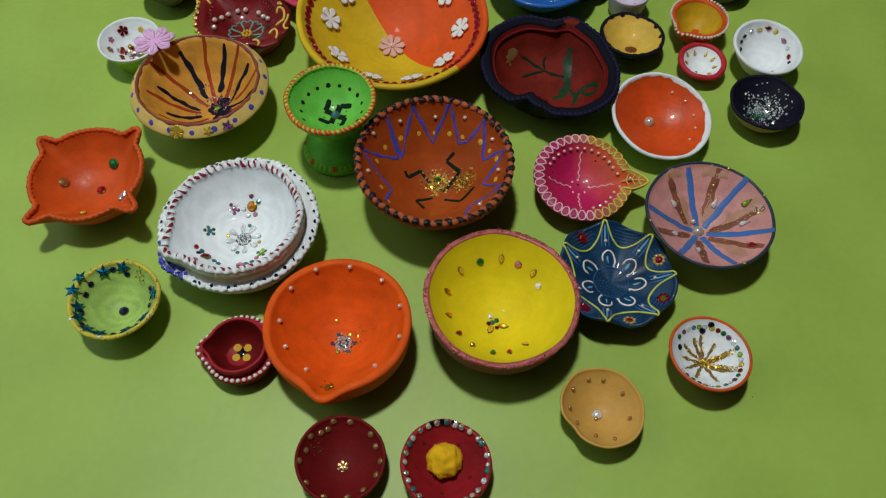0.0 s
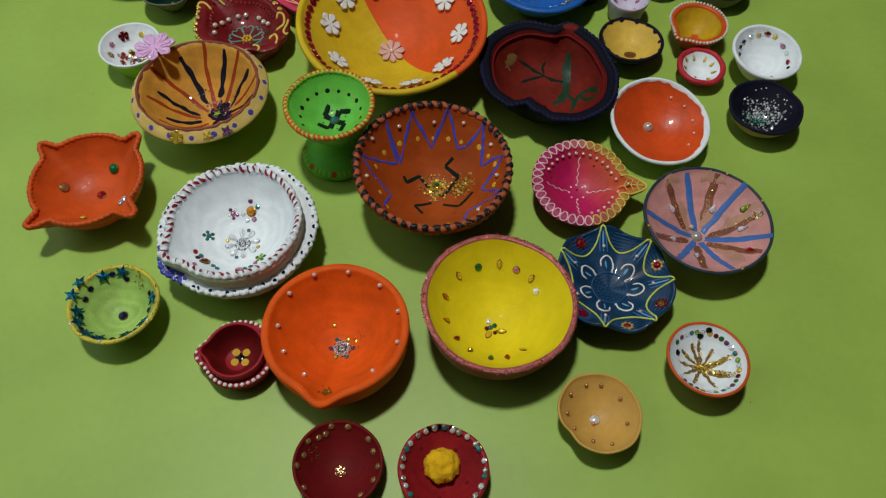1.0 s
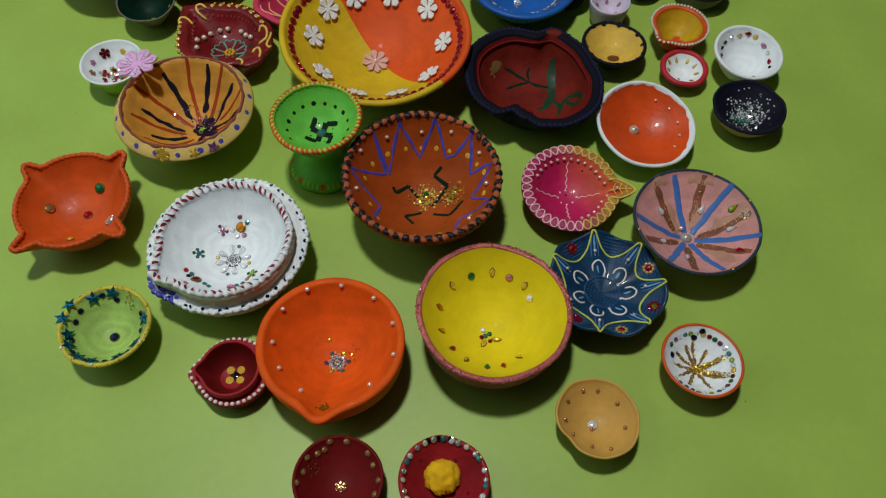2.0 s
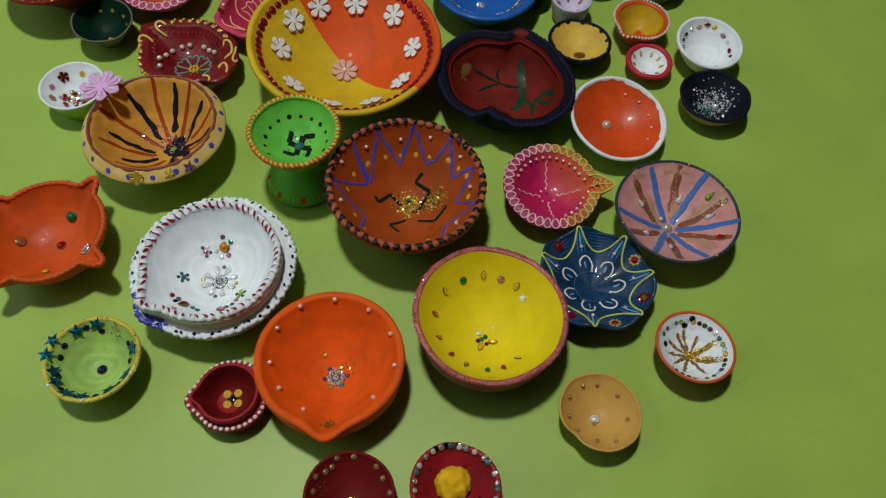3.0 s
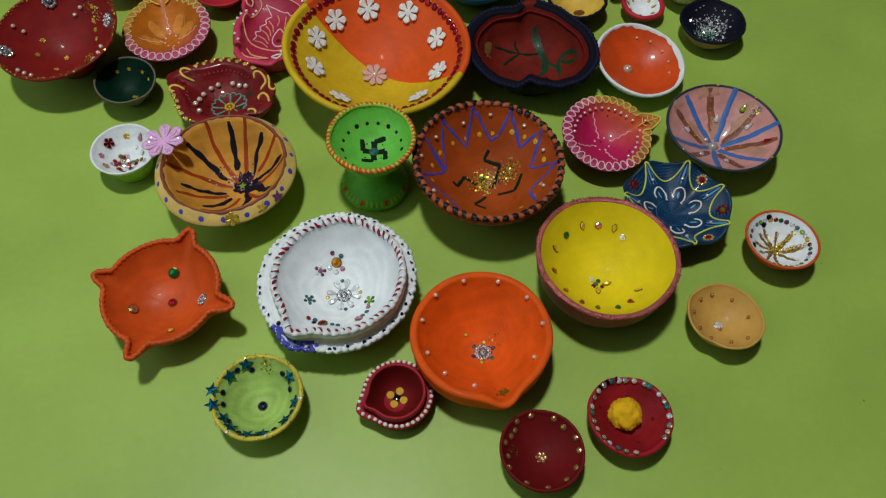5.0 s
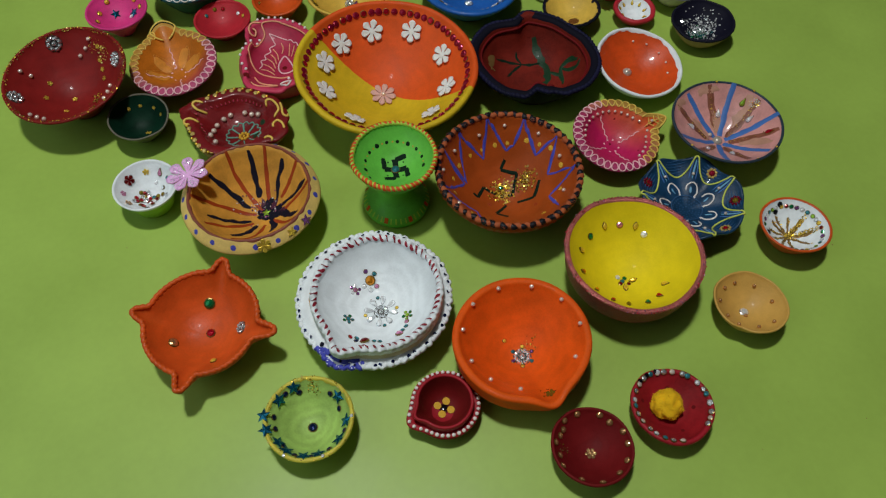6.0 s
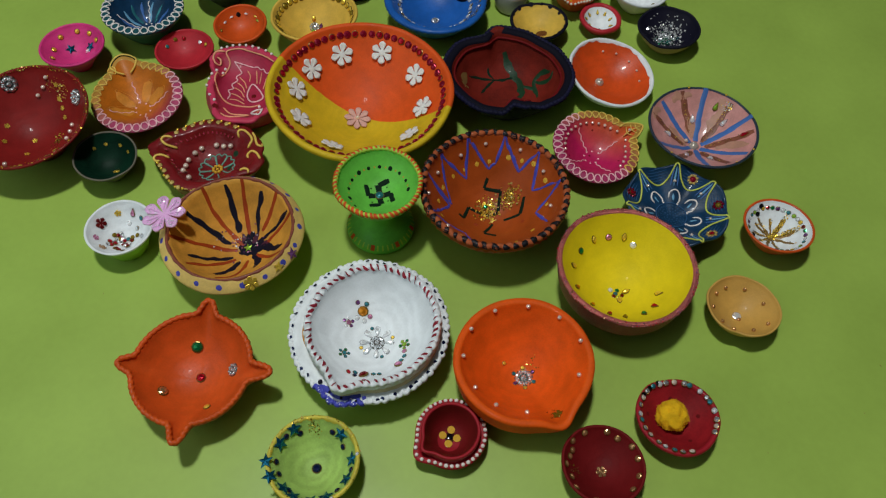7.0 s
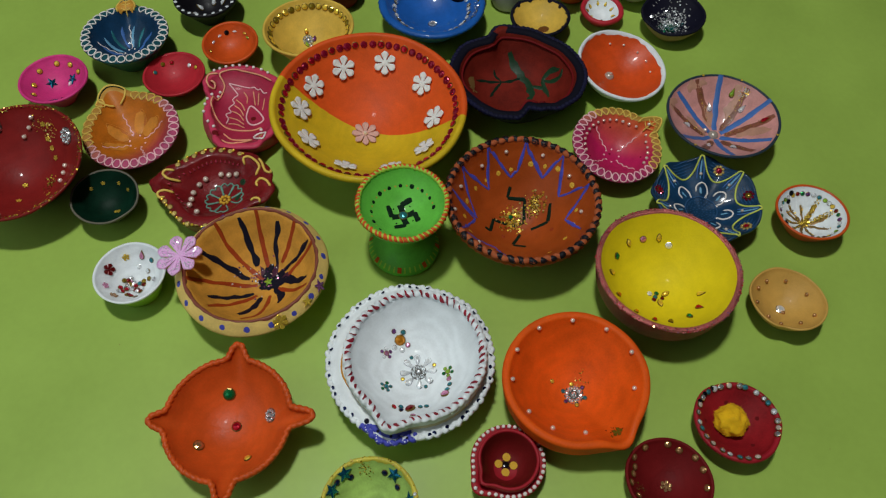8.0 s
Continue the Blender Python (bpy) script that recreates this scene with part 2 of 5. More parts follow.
def stone(kind, material):
    """The shared mesh of a small stuck-on piece, 1 across, lying on z = 0."""
    key = (kind, material.name)
    if key in SHAPES:
        return SHAPES[key]
    bm = bmesh.new()
    smooth = False
    if kind == "pearl":
        bmesh.ops.create_icosphere(bm, subdivisions=2, radius=0.5, matrix=Matrix.Translation((0, 0, 0.3)))
        smooth = True
    elif kind in ("round", "marquise", "drop"):
        rings = []
        for r, z in ((0.5, 0.0), (0.5, 0.12), (0.42, 0.16), (0.27, 0.29)):
            ring = []
            for i in range(10):
                a = math.tau * (i + (0.5 if r < 0.4 else 0)) / 10
                x, y = r * math.cos(a), r * math.sin(a)
                if kind == "marquise":
                    y *= 0.5 * (1.15 - abs(x / r) ** 2 * 0.75)
                if kind == "drop":
                    y *= 0.72 * (0.62 - 0.45 * x / r)
                ring.append(bm.verts.new((x, y, z)))
            rings.append(ring)
        for k, (lo, hi) in enumerate(zip(rings, rings[1:])):
            for i in range(10):
                bm.faces.new((lo[i], lo[(i + 1) % 10], hi[(i + 1) % 10], hi[i])).material_index = 1 if k < 2 else 0
        tip = bm.verts.new((0, 0, 0.34))
        for i in range(10):
            bm.faces.new((rings[-1][i], rings[-1][(i + 1) % 10], tip))
    elif kind == "dot":
        c = bm.verts.new((0, 0, 0.08))
        ring = [bm.verts.new((0.5 * math.cos(math.tau * i / 12), 0.5 * math.sin(math.tau * i / 12), -0.02)) for i in range(12)]
        for i in range(12):
            bm.faces.new((c, ring[i], ring[(i + 1) % 12]))
        smooth = True
    elif kind == "star":
        top, low = [], []
        for i in range(10):
            r, a = (0.5 if i % 2 == 0 else 0.22), math.tau * i / 10
            top.append(bm.verts.new((r * math.cos(a), r * math.sin(a), 0.05)))
            low.append(bm.verts.new((r * math.cos(a), r * math.sin(a), 0.0)))
        c = bm.verts.new((0, 0, 0.12))
        for i in range(10):
            bm.faces.new((c, top[i], top[(i + 1) % 10]))
            bm.faces.new((top[i], low[i], low[(i + 1) % 10], top[(i + 1) % 10]))
    elif kind.startswith("flower"):
        petals = int(kind[6:])
        top, low = bm.verts.new((0, 0, 0.15)), bm.verts.new((0, 0, 0.02))
        for k in range(petals):
            a = math.tau * k / petals
            up, down = [], []
            for j in range(1, 5):
                u = 0.06 + 0.44 * j / 4
                wid = (0.05, 0.055, 0.1, 0.14, 0.105)[j] * 7 / petals
                for rows, dz in ((up, 0.0), (down, -0.05)):
                    row = []
                    for i in range(5):
                        e = -1 + i / 2
                        z = 0.1 + 0.02 * e * e + 0.05 * (u * 2) ** 2 + dz
                        x, y = u - (0.02 + (0.05 if j == 4 else 0.0)) * e * e, wid * e
                        row.append(bm.verts.new((x * math.cos(a) - y * math.sin(a), x * math.sin(a) + y * math.cos(a), z)))
                    rows.append(row)
            for rows, c in ((up, top), (down, low)):
                for i in range(4):
                    bm.faces.new((c, rows[0][i], rows[0][i + 1]))
                    for j in range(3):
                        bm.faces.new((rows[j][i], rows[j + 1][i], rows[j + 1][i + 1], rows[j][i + 1]))
            edge_up = [r[0] for r in up] + up[-1][1:-1] + [r[-1] for r in reversed(up)]
            edge_low = [r[0] for r in down] + down[-1][1:-1] + [r[-1] for r in reversed(down)]
            for i in range(len(edge_up) - 1):
                bm.faces.new((edge_up[i], edge_low[i], edge_low[i + 1], edge_up[i + 1]))
            bm.faces.new((top, low, edge_low[0], edge_up[0]))
            bm.faces.new((top, edge_up[-1], edge_low[-1], low))
        smooth = True
    elif kind == "brooch":
        grid = []
        studs = [(0.0, 0.0, 0.15)] + [(0.33 * math.cos(math.tau * i / 8), 0.33 * math.sin(math.tau * i / 8), 0.125) for i in range(8)]
        for k in range(1, 11):
            row = []
            for i in range(52):
                t, r = math.tau * i / 52, 0.05 * k
                x, y = r * math.cos(t), r * math.sin(t)
                z = 0.05 if k < 10 else 0.0
                for sx, sy, sr in studs:
                    q = 1 - ((x - sx) ** 2 + (y - sy) ** 2) / sr ** 2
                    if q > 0 and k < 10:
                        z = max(z, 0.05 + sr * 1.1 * math.sqrt(q))
                row.append(bm.verts.new((x, y, z)))
            grid.append(row)
        c = bm.verts.new((0, 0, 0.2))
        for i in range(52):
            bm.faces.new((c, grid[0][i], grid[0][(i + 1) % 52]))
            for k in range(9):
                f = bm.faces.new((grid[k][i], grid[k + 1][i], grid[k + 1][(i + 1) % 52], grid[k][(i + 1) % 52]))
                f.material_index = 1 if sum(v.co.z > 0.055 for v in f.verts) < 2 else 0
    me = bpy.data.meshes.new(kind)
    bmesh.ops.recalc_face_normals(bm, faces=bm.faces)
    bm.to_mesh(me)
    bm.free()
    me.materials.append(material)
    if kind == "brooch":
        me.materials.append(BROOCH_BACK)
    elif kind in ("round", "marquise", "drop"):
        me.materials.append(SILVER if material in (CLEAR, SILVER) else material if material in (G_RUBY, G_BLACK) else BEZEL)
    if smooth:
        me.shade_smooth()
    SHAPES[key] = me
    return me


def bump_at(deg, height, width):
    """An outline that bulges at one angle (degrees)."""
    c = radians(deg)
    def f(th):
        d = (th - c + math.pi) % math.tau - math.pi
        return height * math.exp(-(d / width) ** 2)
    return f


def blend_table(rows):
    """A closed outline eased through (degrees, value) pairs."""
    rows = sorted((a % 360, v) for a, v in rows)
    def f(th):
        a = math.degrees(th) % 360
        for i, (a0, v0) in enumerate(rows):
            a1, v1 = rows[(i + 1) % len(rows)]
            span = (a1 - a0) % 360 or 360
            d = (a - a0) % 360
            if d <= span:
                t = d / span
                t = t * t * (3 - 2 * t)
                return v0 + (v1 - v0) * t
        return rows[0][1]
    return f


GROUP = "decorated clay diyas on the green table"


class Dish:
    """A hand-made clay lamp bowl: the thing's Empty, its bowl mesh and a way to lay pieces on its inside.
    Plan places (a, b) are in rim radii from the middle: a to +x, b to +y."""

    def __init__(s, label, x, y, R, H, mats, base=0.5, wall=0.003, floor=0.006, p=2.0, q=0.55, tilt=(0, 0), outline=None,
                 rise=None, drop=0.0, rough=0.006, under=None, thing=None, name="diya", body="bowl", body_label="", lipfrac=0.45, bulge=0.0):
        s.R, s.H, s.wall, s.floor, s.p, s.q, s.base, s.drop, s.lip = R, H, wall, floor, p, q, base * R, drop, lipfrac
        s.rise = rise or (lambda th: 0.0)
        seed = (x * 91.7 + y * 57.3) % 10
        shape = outline or (lambda th: 0.0)
        s.m = lambda th: 1 + shape(th) + rough * noise.noise(Vector((1.6 * math.cos(th), 1.6 * math.sin(th), seed))) * 2
        s.hh = lambda th: s.H + s.rise(th) + rough * R * 1.2 * noise.noise(Vector((2 * math.cos(th), 2 * math.sin(th), seed + 5)))
        if thing is None:
            ax, ay = (math.radians(v) for v in tilt)
            lift = s.base * 0.6 * (abs(math.tan(ax)) + abs(math.tan(ay)))
            s.H -= lift
            thing = new(name)
            thing.empty_display_size = 0.02
            thing.matrix_basis = pose(x, y, lift, math.degrees(ay), -math.degrees(ax), 0)
            tagged(thing, label, "diya", GROUP)
            s.ox, s.oy = 0.0, 0.0
        else:
            s.ox, s.oy = x - thing.location.x, y - thing.location.y
        s.thing = thing
        N = 112
        rows = []
        if under:
            rows = [([r0] * N, [z0] * N, 0) for r0, z0 in under]
        else:
            rows.append(([s.base * 0.9] * N, [0.0] * N, 0))
            for k in range(10):
                w = 0.03 + 0.97 * k / 9
                rs, zs = [], []
                for i in range(N):
                    th = math.tau * i / N
                    ro = R * (1 + (s.m(th) - 1) * w ** 1.2)
                    rs.append((s.base + (ro - s.base) * w ** s.q) * (1 + bulge * math.sin(math.pi * w) ** 2))
                    zs.append((s.hh(th) - s.drop - s.wall * s.lip * 0.5) * w)
                rows.append((rs, zs, 0))
        for k in range(1, 6):
            phi = math.pi * k / 6
            rs, zs = [], []
            for i in range(N):
                th = math.tau * i / N
                r, z = s.lip_point(th, phi)
                rs.append(r), zs.append(z)
            rows.append((rs, zs, 1))
        for k in range(15):
            v = 1 - k / 15
            rs, zs = [], []
            for i in range(N):
                th = math.tau * i / N
                rs.append(s.inner(th, v))
                zs.append(s.floor + (s.hh(th) - s.floor) * v ** p)
            rows.append((rs, zs, 2 if k else 1))
        bm = bmesh.new()
        grid = [[bm.verts.new((s.ox + rs[i] * math.cos(math.tau * i / N), s.oy + rs[i] * math.sin(math.tau * i / N), zs[i])) for i in range(N)] for rs, zs, _ in rows]
        for k in range(len(grid) - 1):
            for i in range(N):
                f = bm.faces.new((grid[k][i], grid[k][(i + 1) % N], grid[k + 1][(i + 1) % N], grid[k + 1][i]))
                f.material_index = rows[k + 1][2]
        bm.faces.new(grid[0][::-1])
        c = bm.verts.new((s.ox, s.oy, s.floor))
        for i in range(N):
            bm.faces.new((grid[-1][i], grid[-1][(i + 1) % N], c)).material_index = 2
        s.body = part(body, bm, mats, thing, body_label)

    def inner(s, th, v):
        return (s.R * (1 + (s.m(th) - 1) * v ** 4) - s.wall) * v

    def lip_point(s, th, phi):
        ri, ro = s.R * s.m(th) - s.wall, s.R * s.m(th)
        r = (ri + ro) / 2 + s.wall / 2 * math.cos(phi)
        return r, s.hh(th) + s.wall * s.lip * math.sin(phi) - s.drop * (r - ri) / s.wall

    def at(s, a, b):
        """The point of the inside or the lip over a plan place."""
        th, d = math.atan2(b, a), math.hypot(a, b) * s.R
        ri, ro = s.R * s.m(th) - s.wall, s.R * s.m(th)
        if d <= ri:
            v = d / (s.R - s.wall)
            for _ in range(4):
                v = min(1.0, d * v / max(1e-9, s.inner(th, v)))
            z = s.floor + (s.hh(th) - s.floor) * v ** s.p
        else:
            d = min(d, ro - s.wall * 0.02)
            z = s.lip_point(th, math.acos(max(-1, min(1, (d - (ri + ro) / 2) / (s.wall / 2)))))[1]
        return Vector((s.ox + d * math.cos(th), s.oy + d * math.sin(th), z))

    def normal(s, a, b):
        e = 0.012
        u, v = s.at(a + e, b) - s.at(a - e, b), s.at(a, b + e) - s.at(a, b - e)
        n = u.cross(v)
        return n.normalized() if n.length > 1e-12 else Vector((0, 0, 1))

    def put(s, name, kind, material, a, b, size, spin=None, up=0.0, flat=0.0, label="", on=None):
        """Stick one shared piece on at a plan place."""
        size *= 1.18 if kind in ("round", "marquise", "drop", "brooch", "flower5", "flower6") else 1.0
        n = s.normal(a, b).lerp(Vector((0, 0, 1)), flat).normalized()
        ob = new(name, stone(kind, material))
        ob.parent = s.thing
        spin = math.degrees(math.atan2(b, a)) if spin is None else spin
        x = (Matrix.Rotation(radians(spin), 4, "Z") @ Vector((1, 0, 0)))
        x = (x - n * x.dot(n)).normalized()
        y = n.cross(x)
        q = Matrix((x, y, n)).transposed().to_4x4()
        ob.matrix_basis = Matrix.Translation(s.at(a, b) + n * up) @ q @ Matrix.Diagonal((size, size, size, 1))
        if on:
            ob.parent, ob.matrix_basis = on, on.matrix_basis.inverted() @ ob.matrix_basis
        return tagged(ob, label)

    def ring(s, name, kind, material, count, v, size, start=0.0, skip=None, arc=(0, 360), up=0.0, spin=90, jitter=0.0, label=""):
        """Pieces set round the bowl at v times the rim radius; material may be a list to cycle through."""
        for i in range(count):
            deg = arc[0] + start + (arc[1] - arc[0]) * i / count
            if skip and skip(deg % 360):
                continue
            th = radians(deg + random.uniform(-1, 1) * jitter)
            r = v * s.m(th)
            m = material[i % len(material)] if isinstance(material, list) else material
            s.put(name, kind, m, r * math.cos(th), r * math.sin(th), size * random.uniform(0.92, 1.08), math.degrees(th) + spin, up, label=label)

    def path(s, pts, closed=False, step=0.0012):
        """Even samples of a smooth line through plan places."""
        P = [Vector((a, b)) for a, b in pts]
        n = len(P)
        out = []
        for i in range(n if closed else n - 1):
            p1, p2 = P[i], P[(i + 1) % n]
            p0 = P[(i - 1) % n] if closed or i else p1 * 2 - p2
            p3 = P[(i + 2) % n] if closed or i + 2 < n else p2 * 2 - p1
            k = max(2, int((p2 - p1).length * s.R / step))
            for j in range(k):
                t = j / k
                out.append(0.5 * ((2 * p1) + (p2 - p0) * t + (2 * p0 - 5 * p1 + 4 * p2 - p3) * t * t + (3 * p1 - p0 - 3 * p2 + p3) * t ** 3))
        if not closed:
            out.append(P[-1])
        return out

    def stroke(s, name, pts, width, material, taper=0.3, rough=0.25, closed=False, label=""):
        """A painted brush stroke, slightly raised, over the inside."""
        line = s.path(pts, closed)
        bm = bmesh.new()
        rows = []
        n = len(line)
        for i, p in enumerate(line):
            t = line[min(i + 1, n - 1)] - line[max(i - 1, 0)]
            t = t.normalized() if t.length else Vector((1, 0))
            side = Vector((-t.y, t.x))
            p = p + side * (rough * width / s.R * 0.55 * noise.noise(Vector((p.x * 7, p.y * 7, width * 900 + 1.7))))
            u = i / (n - 1)
            w = width / s.R / 2 * (1 - taper * (2 * u - 1) ** 4) * (1 + rough * noise.noise(Vector((p.x * 9, p.y * 9, 3.1))))
            row = []
            for k in (-1, -0.5, 0, 0.5, 1):
                q = p + side * w * k
                row.append(bm.verts.new(s.at(q.x, q.y) + s.normal(q.x, q.y) * (0.00045 if abs(k) < 1 else 0.0001)))
            rows.append(row)
        if closed:
            rows.append(rows[0])
        for r0, r1 in zip(rows, rows[1:]):
            for k in range(4):
                bm.faces.new((r0[k], r1[k], r1[k + 1], r0[k + 1]))
        return part(name, bm, material, s.thing, label)

    def cord(s, name, pts, radius, material, closed=False, step=0.0012, label="", up=0.4):
        """A raised line squeezed from a cone or liner."""
        line = s.path(pts, closed, step)
        bm = bmesh.new()
        tube(bm, [s.at(p.x, p.y) + s.normal(p.x, p.y) * radius * up for p in line], radius, closed)
        return part(name, bm, material, s.thing, label)

    def rope(s, name, material, pitch, radius, inward=0.5, lift=0.0, twist=0.8, depth=0.34, dash=None, label="", tint=None):
        """A rolled and nicked cord of clay along the lip. dash: (name, material, every, half width, phi from, phi to), paint on its ribs. tint: (from, to) degrees painted with the second material."""
        pts = []
        for i in range(1440):
            th = math.tau * i / 1440
            r, z = s.lip_point(th, math.acos(1 - 2 * inward))
            pts.append((s.ox + r * math.cos(th), s.oy + r * math.sin(th), z + lift))
        pts.append(pts[0])
        P = np.array(pts)
        far = np.concatenate(([0], np.cumsum(np.linalg.norm(np.diff(P, axis=0), axis=1))))
        n = int(round(far[-1] / pitch / 2)) * 2
        jog = [random.uniform(0.9, 1.08) for _ in range(n)]

        def spot(u):
            d = (u % n) / n * far[-1]
            return Vector([float(np.interp(d, far, P[:, k])) for k in range(3)])

        def surface(u, phi, over=0.0):
            c, t = spot(u), spot(u + 0.12) - spot(u - 0.12)
            side = Vector((t.y, -t.x, 0)).normalized()
            w = u + twist * phi / math.pi
            rad = radius * (1 - depth + depth * abs(math.cos(math.pi * w)) ** 0.6) * jog[int(round(w)) % n] + over
            return c + side * rad * math.cos(phi) + Vector((0, 0, rad * math.sin(phi)))

        bm = bmesh.new()
        grid = [[bm.verts.new(surface(i / 8, math.tau * k / 12)) for k in range(12)] for i in range(n * 8)]
        for i in range(n * 8):
            a, b = grid[i], grid[(i + 1) % (n * 8)]
            deg = math.degrees(math.atan2(a[0].co.y - s.oy, a[0].co.x - s.ox)) % 360
            for k in range(12):
                f = bm.faces.new((a[k], a[(k + 1) % 12], b[(k + 1) % 12], b[k]))
                f.material_index = 1 if tint and tint[0] < deg < tint[1] and (i + 3 * k) % 19 else 0
        part(name, bm, material, s.thing, label)
        if dash:
            title, colour, every, half, p0, p1 = dash
            for k in range(0, n, every):
                bm = bmesh.new()
                shift, wide = random.uniform(-0.12, 0.12), half * random.uniform(0.65, 1.25)
                q0, q1 = p0 + random.uniform(-0.15, 0.15), p1 + random.uniform(-0.2, 0.1)
                rows = []
                for j in range(7):
                    phi = q0 + (q1 - q0) * j / 6
                    w = wide * (0.45 + 0.55 * math.sin(math.pi * (0.12 + 0.76 * j / 6)))
                    rows.append([bm.verts.new(surface(k - twist * phi / math.pi + shift + w * e, phi, 0.00022)) for e in (-1, -0.5, 0, 0.5, 1)])
                for r0, r1 in zip(rows, rows[1:]):
                    for e in range(4):
                        bm.faces.new((r0[e], r1[e], r1[e + 1], r0[e + 1]))
                part(title, bm, colour, s.thing)

    def glitter(s, name, a, b, spread, count, materials, size=0.0009, label=""):
        """A dusting of loose flakes round a plan place."""
        bm = bmesh.new()
        for i in range(count):
            u, v = a + random.gauss(0, spread), b + random.gauss(0, spread)
            if math.hypot(u, v) > 0.9:
                continue
            s.flake(bm, u, v, size, len(materials))
        return tagged(part(name, bm, materials, s.thing, label, smooth=False), kind="stuff")

    def flake(s, bm, u, v, size, kinds):
        n = (s.normal(u, v) + Vector([random.gauss(0, 0.5) for _ in range(3)])).normalized()
        x = n.orthogonal().normalized()
        y = n.cross(x)
        c, r = s.at(u, v) + s.normal(u, v) * 0.0006, size * random.uniform(0.7, 1.4) / 2
        f = bm.faces.new([bm.verts.new(c + x * r * math.cos(t) + y * r * math.sin(t)) for t in (0, 1.05, 2.09, 3.14, 4.19, 5.24)])
        f.material_index = random.randrange(kinds)

    def glitter_line(s, name, pts, width, count, materials, size=0.0009, label=""):
        line = s.path(pts)
        bm = bmesh.new()
        for i in range(count):
            p = random.choice(line)
            s.flake(bm, p.x + random.uniform(-1, 1) * width / s.R / 2, p.y + random.uniform(-1, 1) * width / s.R / 2, size, len(materials))
        return tagged(part(name, bm, materials, s.thing, label, smooth=False), kind="stuff")


def tube(bm, pts, radius, closed=False, sides=6):
    rows = []
    n = len(pts)
    for i, p in enumerate(pts):
        t = pts[(i + 1) % n if closed else min(i + 1, n - 1)] - pts[(i - 1) % n if closed else max(i - 1, 0)]
        t = t.normalized() if t.length > 1e-9 else Vector((1, 0, 0))
        x = t.cross(Vector((0, 0, 1)))
        x = x.normalized() if x.length > 1e-6 else Vector((1, 0, 0))
        y = t.cross(x)
        r = radius * (1 + 0.15 * noise.noise(p * 400))
        if not closed and i in (0, n - 1):
            r *= 0.5
        rows.append([bm.verts.new(p + (x * math.cos(math.tau * k / sides) + y * math.sin(math.tau * k / sides)) * r) for k in range(sides)])
    pairs = list(zip(rows, rows[1:])) + ([(rows[-1], rows[0])] if closed else [])
    for r0, r1 in pairs:
        for k in range(sides):
            bm.faces.new((r0[k], r0[(k + 1) % sides], r1[(k + 1) % sides], r1[k]))
    if not closed:
        bm.faces.new(rows[0][::-1]), bm.faces.new(rows[-1])


# ---- room and table ----
def slab(name, x0, x1, y0, y1, z0, z1, material):
    bm = bmesh.new()
    box(bm, x0, x1, y0, y1, z0, z1)
    return tagged(part(name, bm, material, None, smooth=False), kind="structure")


slab("floor", -0.92, 2.2, -1.8, 2.8, -0.85, -0.75, FLOOR)
slab("ceiling", -0.92, 2.2, -1.8, 2.8, 2.45, 2.55, WALL)
# Unseen near wall, added for its bounce; its opening lets the fill in.
bm = bmesh.new()
box(bm, -1.02, -0.92, -1.8, 0.0, -0.75, 2.45)
box(bm, -1.02, -0.92, 1.2, 2.8, -0.75, 2.45)
box(bm, -1.02, -0.92, 0.0, 1.2, -0.75, 0.3)
box(bm, -1.02, -0.92, 0.0, 1.2, 1.4, 2.45)
tagged(part("unseen_wall_west", bm, WALL_NEAR, None, smooth=False), kind="structure")
slab("wall_east", 2.2, 2.3, -1.8, 2.8, -0.75, 2.45, WALL)
slab("wall_south", -0.92, 2.2, -1.9, -1.8, -0.75, 2.45, WALL)
slab("wall_north", -0.92, 2.2, 2.8, 2.9, -0.75, 2.45, WALL)

table = tagged(new("table"), "large table with a plain light green laminate top", "table")
table.location = (0.05, 0.55, -0.75)
bm = bmesh.new()
box(bm, -0.95, 0.95, -0.85, 0.85, 0.72, 0.75, 0.003)
part("tabletop", bm, GREEN_TOP, table, "smooth light green laminate top", smooth=False)
for sx in (-0.88, 0.88):
    for sy in (-0.78, 0.78):
        bm = bmesh.new()
        box(bm, sx - 0.025, sx + 0.025, sy - 0.025, sy + 0.025, 0, 0.72, 0.004)
        part("leg", bm, LEG, table)

